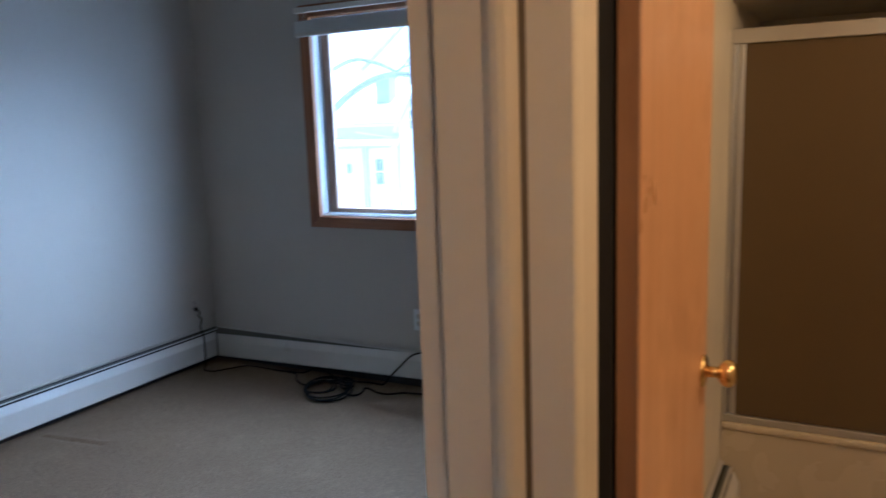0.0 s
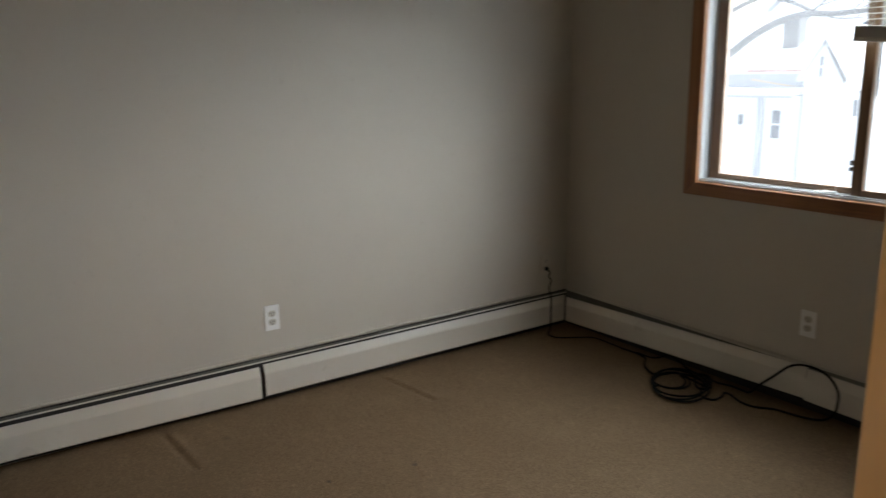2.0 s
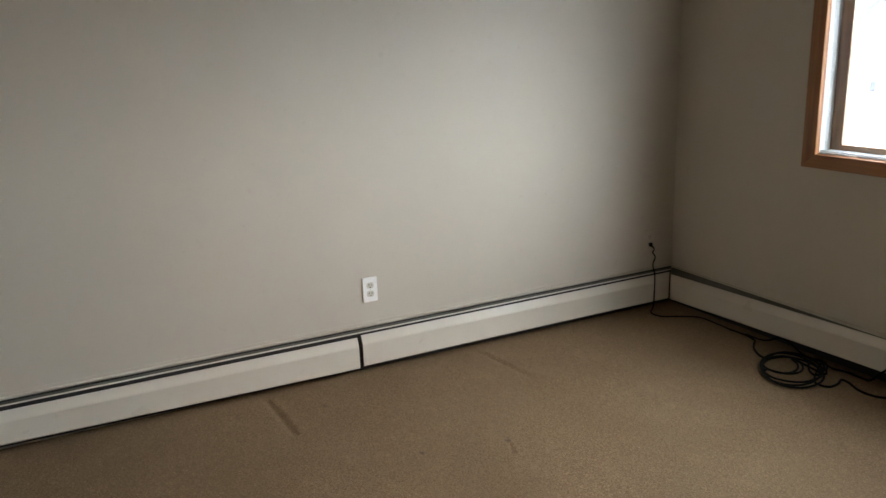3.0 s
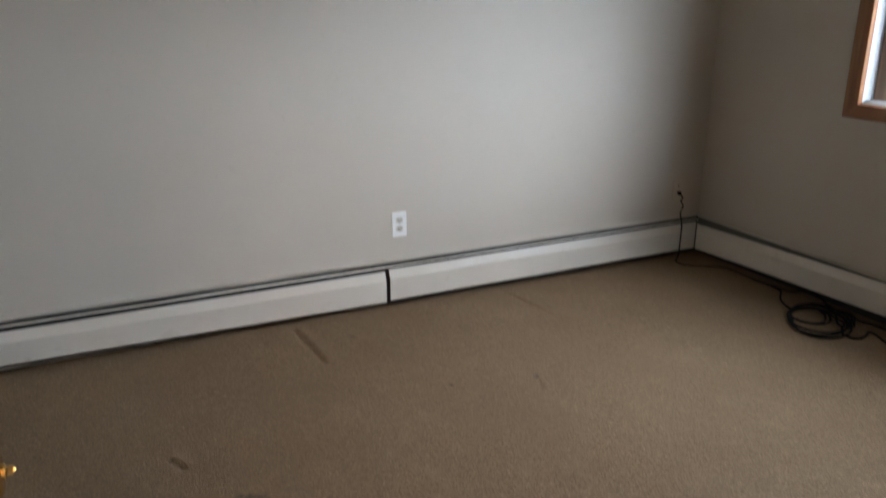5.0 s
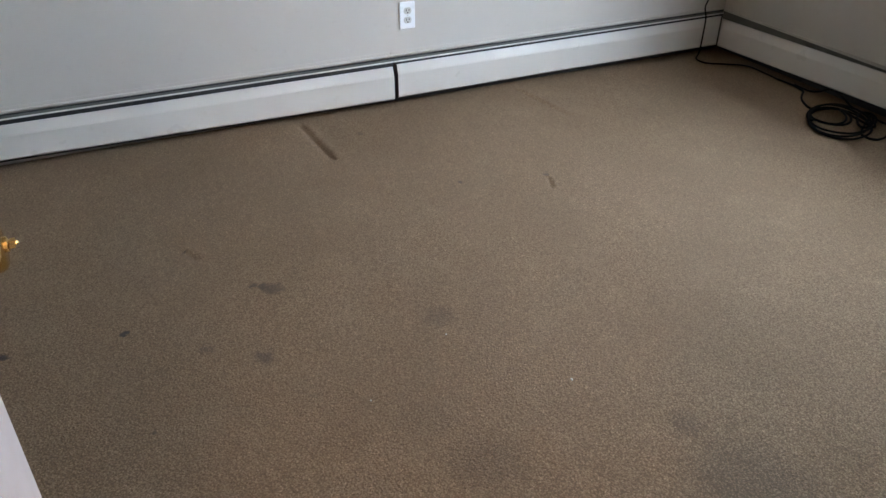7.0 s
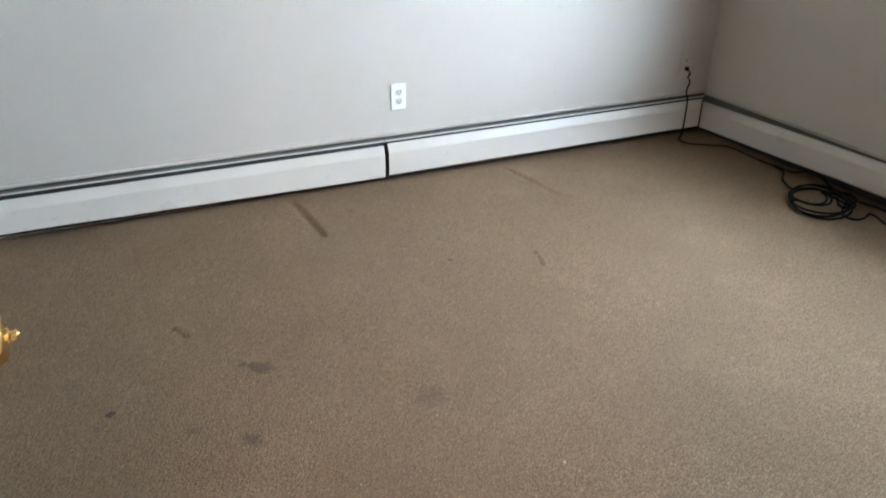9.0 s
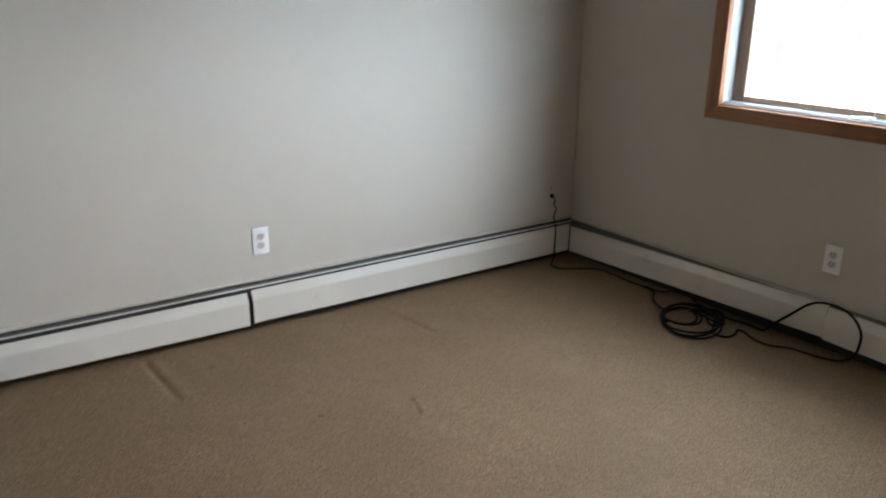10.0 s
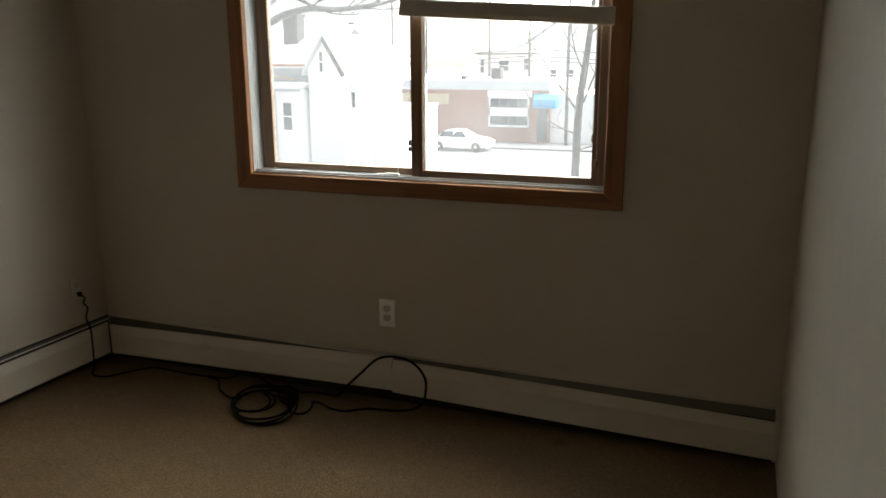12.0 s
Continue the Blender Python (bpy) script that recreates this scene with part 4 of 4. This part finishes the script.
part("annex_roof", boxes((-17.5, -16.15, 34.4, 40.1, 0.12, 0.28)), M_SNOW, house)
# shaded piece of the annex wall, its shade given as grey colour
part("annex_shade", boxes((-17.32, -16.88, 34.54, 34.6, -0.74, 0.06)), M_GREYSIDE, house, "patch of annex wall with its shade put into a blue-grey colour")
far_window(house, -16.72, -16.53, -0.97, -0.17, 34.6, False)

garage = thing("garage", -15.7, 38.5, GROUND, "low white garage with a flat snowy roof", "garage")
part("wall", boxes((-16.94, -14.4, 36.0, 41.0, GROUND, -1.2)), M_SIDING, garage)
part("roof", boxes((-17.0, -14.34, 35.9, 41.1, -1.2, -1.0), bevel=0.05), M_SNOW, garage, "snow on the flat roof")

tall = thing("house", -39, 72, GROUND, "tall white clapboard house behind, snowy roof", "house", "houses across the street")
part("wall", boxes((-46.0, -32.6, 72.0, 82.0, GROUND, 7.0)), M_SIDING, tall)
bm = bmesh.new()
prism(bm, ((-46.5, 6.9), (-39.3, 12.5), (-32.1, 6.9), (-32.1, 7.2), (-39.3, 12.8), (-46.5, 7.2)), lambda a, b, end: Vector((a, (71.6, 82.4)[end], b)))
part("roof", bm, M_SNOW, tall, "snow-covered roof")
bm = bmesh.new()
prism(bm, ((-46.0, 7.0), (-39.3, 12.4), (-32.6, 7.0)), lambda a, b, end: Vector((a, (72, 82)[end], b)))
part("gable_wall", bm, M_SIDING, tall)
for z0, z1 in ((3.79, 5.38), (0.58, 1.62)):
    far_window(tall, -36.41, -35.73, z0, z1, 72.0)

far_house = thing("house", -17, 92, GROUND, "pale distant house beyond the brick building", "house", "houses across the street")
part("wall", boxes((-23, -10, 92, 102, GROUND, 3.2)), M_SIDING, far_house)
bm = bmesh.new()
prism(bm, ((-23.6, 3.0), (-16.5, 7.6), (-9.4, 3.0), (-9.4, 3.3), (-16.5, 7.9), (-23.6, 3.3)), lambda a, b, end: Vector((a, (91.4, 102.6)[end], b)))
part("roof", bm, M_SNOW, far_house, "snow-covered roof")
bm = bmesh.new()
prism(bm, ((-23.0, 3.2), (-16.5, 7.5), (-10.0, 3.2)), lambda a, b, end: Vector((a, (92, 102)[end], b)))
part("gable_wall", bm, M_SIDING, far_house)
for x0 in (-19.6, -17.5, -13.6):
    far_window(far_house, x0, x0 + 0.75, -0.65, 0.42, 92)

mid_house = thing("house", -20, 75, GROUND, "pale low house with a dark-edged flat snowy roof", "house", "houses across the street")
part("wall", boxes((-23.2, -17.3, 75, 82, GROUND, 2.1)), M_SIDING, mid_house)
part("roof", boxes((-23.5, -17.0, 74.6, 82.4, 2.22, 2.5), bevel=0.05), M_SNOW, mid_house, "snow-covered roof")
part("fascia", boxes((-23.5, -17.0, 74.66, 75.3, 2.1, 2.22)), M_BARK, mid_house, "dark fascia board")
for x0, x1, z0, z1 in ((-22.9, -22.5, 0.3, 1.6), (-20.9, -19.9, 0.5, 1.5), (-18.3, -17.8, 0.6, 1.7)):
    far_window(mid_house, x0, x1, z0, z1, 75)

shop = thing("brick_building", -17, 55, GROUND, "low red brick building with a white parapet", "building")
part("wall", boxes((-26.65, -10.9, 55.0, 68.0, GROUND, -0.72)), M_BRICK, shop)
part("parapet", boxes((-26.75, -10.8, 54.9, 68.0, -0.72, 0.02), bevel=0.03), M_SNOW, shop, "white parapet band")
part("entry_wall", boxes((-10.9, -6.2, 55.6, 66.0, GROUND, -1.0)), M_SIDING, shop, "white entry wall")
part("frieze", boxes((-15.7, -12.2, 54.88, 55.0, -1.22, -0.75)), M_SIDING, shop, "white panel above the shop window")
shopwin = part("window", boxes((-15.60, -12.40, 54.90, 55.0, -3.50, -3.34), (-15.60, -12.40, 54.90, 55.0, -2.66, -2.02), (-15.60, -12.40, 54.90, 55.0, -1.34, -1.22),
                               (-15.60, -15.48, 54.90, 55.0, -3.34, -1.34), (-12.52, -12.40, 54.90, 55.0, -3.34, -1.34)), M_SIDING, shop)
for i in range(4):
    x0 = -15.46 + i * 0.735
    for z0, z1 in ((-3.32, -2.68), (-2.00, -1.36)):
        part("pane", boxes((x0, x0 + 0.67, 54.93, 54.97, z0, z1)), M_PANE, shopwin)
for x0, x1 in ((-23.2, -21.6), (-20.9, -18.9)):
    part("sign_board", boxes((x0, x1, 54.9, 55.0, -1.85, -1.04)), M_TAN, shop, "blank tan board")
part("door", boxes((-11.75, -11.0, 54.92, 55.0, GROUND + 0.15, -2.1)), M_PANE, shop, "dark glazed entrance door")
bm = bmesh.new()
prism(bm, ((55.0, -0.95), (54.55, -1.04), (54.15, -1.34), (54.0, -1.74), (54.0, -1.98), (55.0, -1.98)), lambda a, b, end: Vector(((-11.9, -10.2)[end], a, b)))
part("awning", bm, M_AWNING, shop, "rounded bright blue cloth awning")
for x0, x1, z1, y in ((-26.25, -25.38, 0.69, 57), (-16.4, -15.6, 0.9, 58), (-18.6, -18.2, 0.3, 57)):
    part("rooftop_unit", boxes((x0, x1, y, y + 0.9, 0.0, z1), bevel=0.04), M_DARK, shop, "dark rooftop ventilation box")

for x, y, top_z in ((-23.0, 53.6, 9.5), (-20.2, 69.5, 8.0), (-16.3, 69.5, 8.0), (-9.3, 53.8, 9.0)):
    pole = thing("utility_pole", x, y, GROUND, "weathered wooden utility pole with crossarm", "utility pole", "utility poles")
    bm = bmesh.new()
    tube(bm, [Vector((x, y, GROUND)), Vector((x, y, (GROUND + top_z) / 2)), Vector((x, y, top_z))], [0.13, 0.11, 0.09], 10)
    part("post", bm, M_POLE, pole, "", True)
    part("crossarm", boxes((x - 1.1, x + 1.1, y - 0.08, y + 0.04, top_z - 0.75, top_z - 0.6)), M_POLE, pole)
    for dx in (-0.95, -0.4, 0.4, 0.95):
        bm = bmesh.new()
        lathe(bm, ((0.03, 0.0), (0.05, 0.06), (0.03, 0.14)), Matrix.Translation((x + dx, y - 0.02, top_z - 0.6)), 8)
        part("insulator", bm, M_DARK, pole)
for z, sag in ((2.0, 0.5), (1.55, 0.6), (1.2, 0.4)):
    bm = bmesh.new()
    tube(bm, [Vector((-60 + 6 * i, 53.7, z + 0.25 - sag * math.sin(math.pi * ((i % 4) / 4)))) for i in range(18)], 0.025, 5)
    tagged(solid("overhead_wire", bm, M_DARK), "thin dark overhead wire along the street", "wire", "overhead wires")

# parked car
car = thing("parked_car", -15.55, 48.6, GROUND + 0.02, "silver sedan standing in the street", "car")
CX, CY, CZ = -15.55, 48.6, GROUND + 0.02
side = ((-2.2, 0.30), (-2.22, 0.62), (-2.1, 0.88), (-1.55, 0.95), (-1.05, 1.36), (-0.55, 1.44), (0.15, 1.42), (0.95, 0.98), (1.75, 0.86), (2.15, 0.70), (2.22, 0.45), (2.15, 0.25), (-2.1, 0.22))
bm = bmesh.new()
prism(bm, side, lambda a, b, end: Vector((CX + a, CY + (-0.86, 0.86)[end] * (0.80 if b > 1.1 else 1.0), CZ + b)))
bmesh.ops.bevel(bm, geom=[e for e in bm.edges if abs(e.verts[0].co.y - e.verts[1].co.y) < 0.2], offset=0.05, segments=2, affect='EDGES')
part("body", bm, M_CARPAINT, car, "", False)
for x0, x1, a, b in ((-1.25, -0.35, 0.0, 0.0), (-0.28, 0.55, 0.0, 0.0)):
    bm = bmesh.new()
    q = ((x0 - 0.1, 0.98), (x0 + 0.15, 1.33), (x1 - (0.25 if x1 > 0 else 0.0), 1.34), (x1 + (0.1 if x1 > 0 else 0.0), 0.98))
    prism(bm, q, lambda u, w, end: Vector((CX + u, CY - 0.80 + 0.25 * (w - 0.98) + (-0.085, 0.02)[end], CZ + w)))
    part("side_window", bm, M_PANE, car, "dark side window")
for dx in (-1.4, 1.32):
    for dy in (-0.80, 0.80):
        bm = bmesh.new()
        turn = Matrix.Translation((CX + dx, CY + dy, CZ + 0.31)) @ Matrix.Rotation(radians(90), 4, 'X')
        lathe(bm, ((0.20, -0.11), (0.30, -0.11), (0.32, -0.08), (0.32, 0.08), (0.30, 0.11), (0.20, 0.11)), turn, 20)
        tyre = part("wheel", bm, M_TYRE, car, "", True)
        bm = bmesh.new()
        lathe(bm, ((0.20, -0.09), (0.19, 0.09), (0.06, 0.115), (0.03, 0.12)), turn, 16)
        part("rim", bm, M_STEEL, tyre)
for dx, w in ((2.16, 0.06), (-2.20, 0.05)):
    for dy in (-0.62, 0.62):
        part("headlight" if dx > 0 else "taillight", boxes((CX + dx - w, CX + dx + w, CY + dy - 0.18, CY + dy + 0.18, CZ + 0.58, CZ + 0.74), bevel=0.03), M_PLATE if dx > 0 else M_BRICK, car)


# bare trees
def grow(bm, start, way, length, radius, depth, rng):
    """A limb with bends, from which thinner ones fork."""
    line, radii, p, d = [start], [radius], start.copy(), way.normalized()
    n = 6
    for i in range(n):
        d = (d + Vector((rng.uniform(-0.22, 0.22), rng.uniform(-0.22, 0.22), rng.uniform(-0.08, 0.16)))).normalized()
        p = p + d * (length / n)
        line.append(p.copy())
        radii.append(radius * (1 - 0.62 * (i + 1) / n))
    tube(bm, line, radii, 7 if radius > 0.03 else 4)
    if depth == 0:
        return
    for k in range(rng.choice((2, 3, 3))):
        i = rng.randint(2, n)
        side = Vector((rng.uniform(-1, 1), rng.uniform(-1, 1), rng.uniform(-0.1, 0.8)))
        grow(bm, line[i], d + side * 0.9, length * rng.uniform(0.45, 0.7), max(radii[i] * 0.7, 0.004), depth - 1, rng)


rng = random.Random(11)
tree = thing("bare_tree", -0.1, 13, GROUND, "slender bare winter tree with grey bark", "tree", "bare trees")
trunk = [Vector(q) for q in ((-0.42, 13, GROUND), (-0.42, 13, -3.0), (-0.40, 13, -1.1), (-0.37, 13.0, 0.4), (-0.27, 13.05, 1.4), (-0.19, 13.0, 2.1), (-0.02, 13.0, 4.0), (0.1, 13.1, 5.6))]
bm = bmesh.new()
tube(bm, smooth_path(trunk, 6), [0.115 - 0.085 * i / 42 for i in range(43)], 12)
part("trunk", bm, M_BARK, tree, "", True)
bm = bmesh.new()
for z, way, length in ((0.25, (-0.7, 0.1, 0.8), 1.9), (0.55, (0.5, 0.2, 0.9), 1.8), (-0.4, (0.8, -0.2, 0.35), 0.9), (1.1, (-0.8, 0.2, 0.7), 1.7), (1.9, (0.6, 0.2, 0.8), 1.8), (2.6, (-0.6, 0.3, 0.8), 1.6), (3.4, (0.5, -0.3, 0.8), 1.5), (-0.1, (-0.9, 0.0, 0.12), 0.9)):
    grow(bm, Vector((-0.33 + 0.085 * z, 13.0, z)), Vector(way), length, 0.024, 3, rng)
part("branches", bm, M_BARK, tree)

tree = thing("bare_tree", -9.6, 11.5, GROUND, "large bare winter tree with a long level limb", "tree", "bare trees")
bm = bmesh.new()
tube(bm, smooth_path([(-9.8, 11.5, GROUND), (-9.7, 11.5, -3), (-9.5, 11.4, -1.2), (-9.3, 11.3, 0.4), (-9.5, 11.2, 2.6), (-9.7, 11.2, 5.2), (-9.6, 11.2, 8.0)], 6), [0.38 - 0.28 * i / 36 for i in range(37)], 14)
part("trunk", bm, M_BARK, tree, "", True)
bm = bmesh.new()
limb = smooth_path([(-9.35, 11.3, 0.3), (-8.2, 11.1, 1.0), (-7.0, 11.0, 1.62), (-6.45, 11.0, 1.98), (-5.9, 11.0, 2.24), (-5.3, 11.0, 2.36), (-4.8, 11.0, 2.33), (-4.2, 11.0, 2.36), (-3.5, 11.0, 2.46), (-2.6, 11.0, 2.75)], 6)
tube(bm, limb, [0.115 - 0.085 * (i / (len(limb) - 1)) ** 0.8 for i in range(len(limb))], 9)
part("limb", bm, M_BARK, tree, "", True)
bm = bmesh.new()
tube(bm, smooth_path([(-9.4, 11.3, 1.2), (-8.0, 11.0, 2.2), (-7.0, 11.0, 2.5), (-6.3, 11.0, 2.72), (-5.7, 11.0, 2.62), (-5.2, 11.0, 2.40)], 6), [0.07 - 0.04 * i / 30 for i in range(31)], 8)
part("limb", bm, M_BARK, tree, "", True)
bm = bmesh.new()
for k, i in enumerate((30, 33, 37, 41, 45, 48, 51)):
    grow(bm, limb[i], Vector((0.8, rng.uniform(-0.4, 0.4), (0.35, -0.25, 0.15, -0.2, 0.3, 0.05, 0.4)[k])), 0.9, 0.022, 2, rng)
for z, way in ((2.5, (0.7, 0.2, 0.9)), (3.6, (-0.7, 0.1, 0.9)), (4.6, (0.8, -0.2, 0.8)), (5.6, (-0.5, 0.4, 0.9))):
    grow(bm, Vector((-9.6, 11.2, z)), Vector(way), 3.5, 0.10, 3, rng)
part("branches", bm, M_BARK, tree)
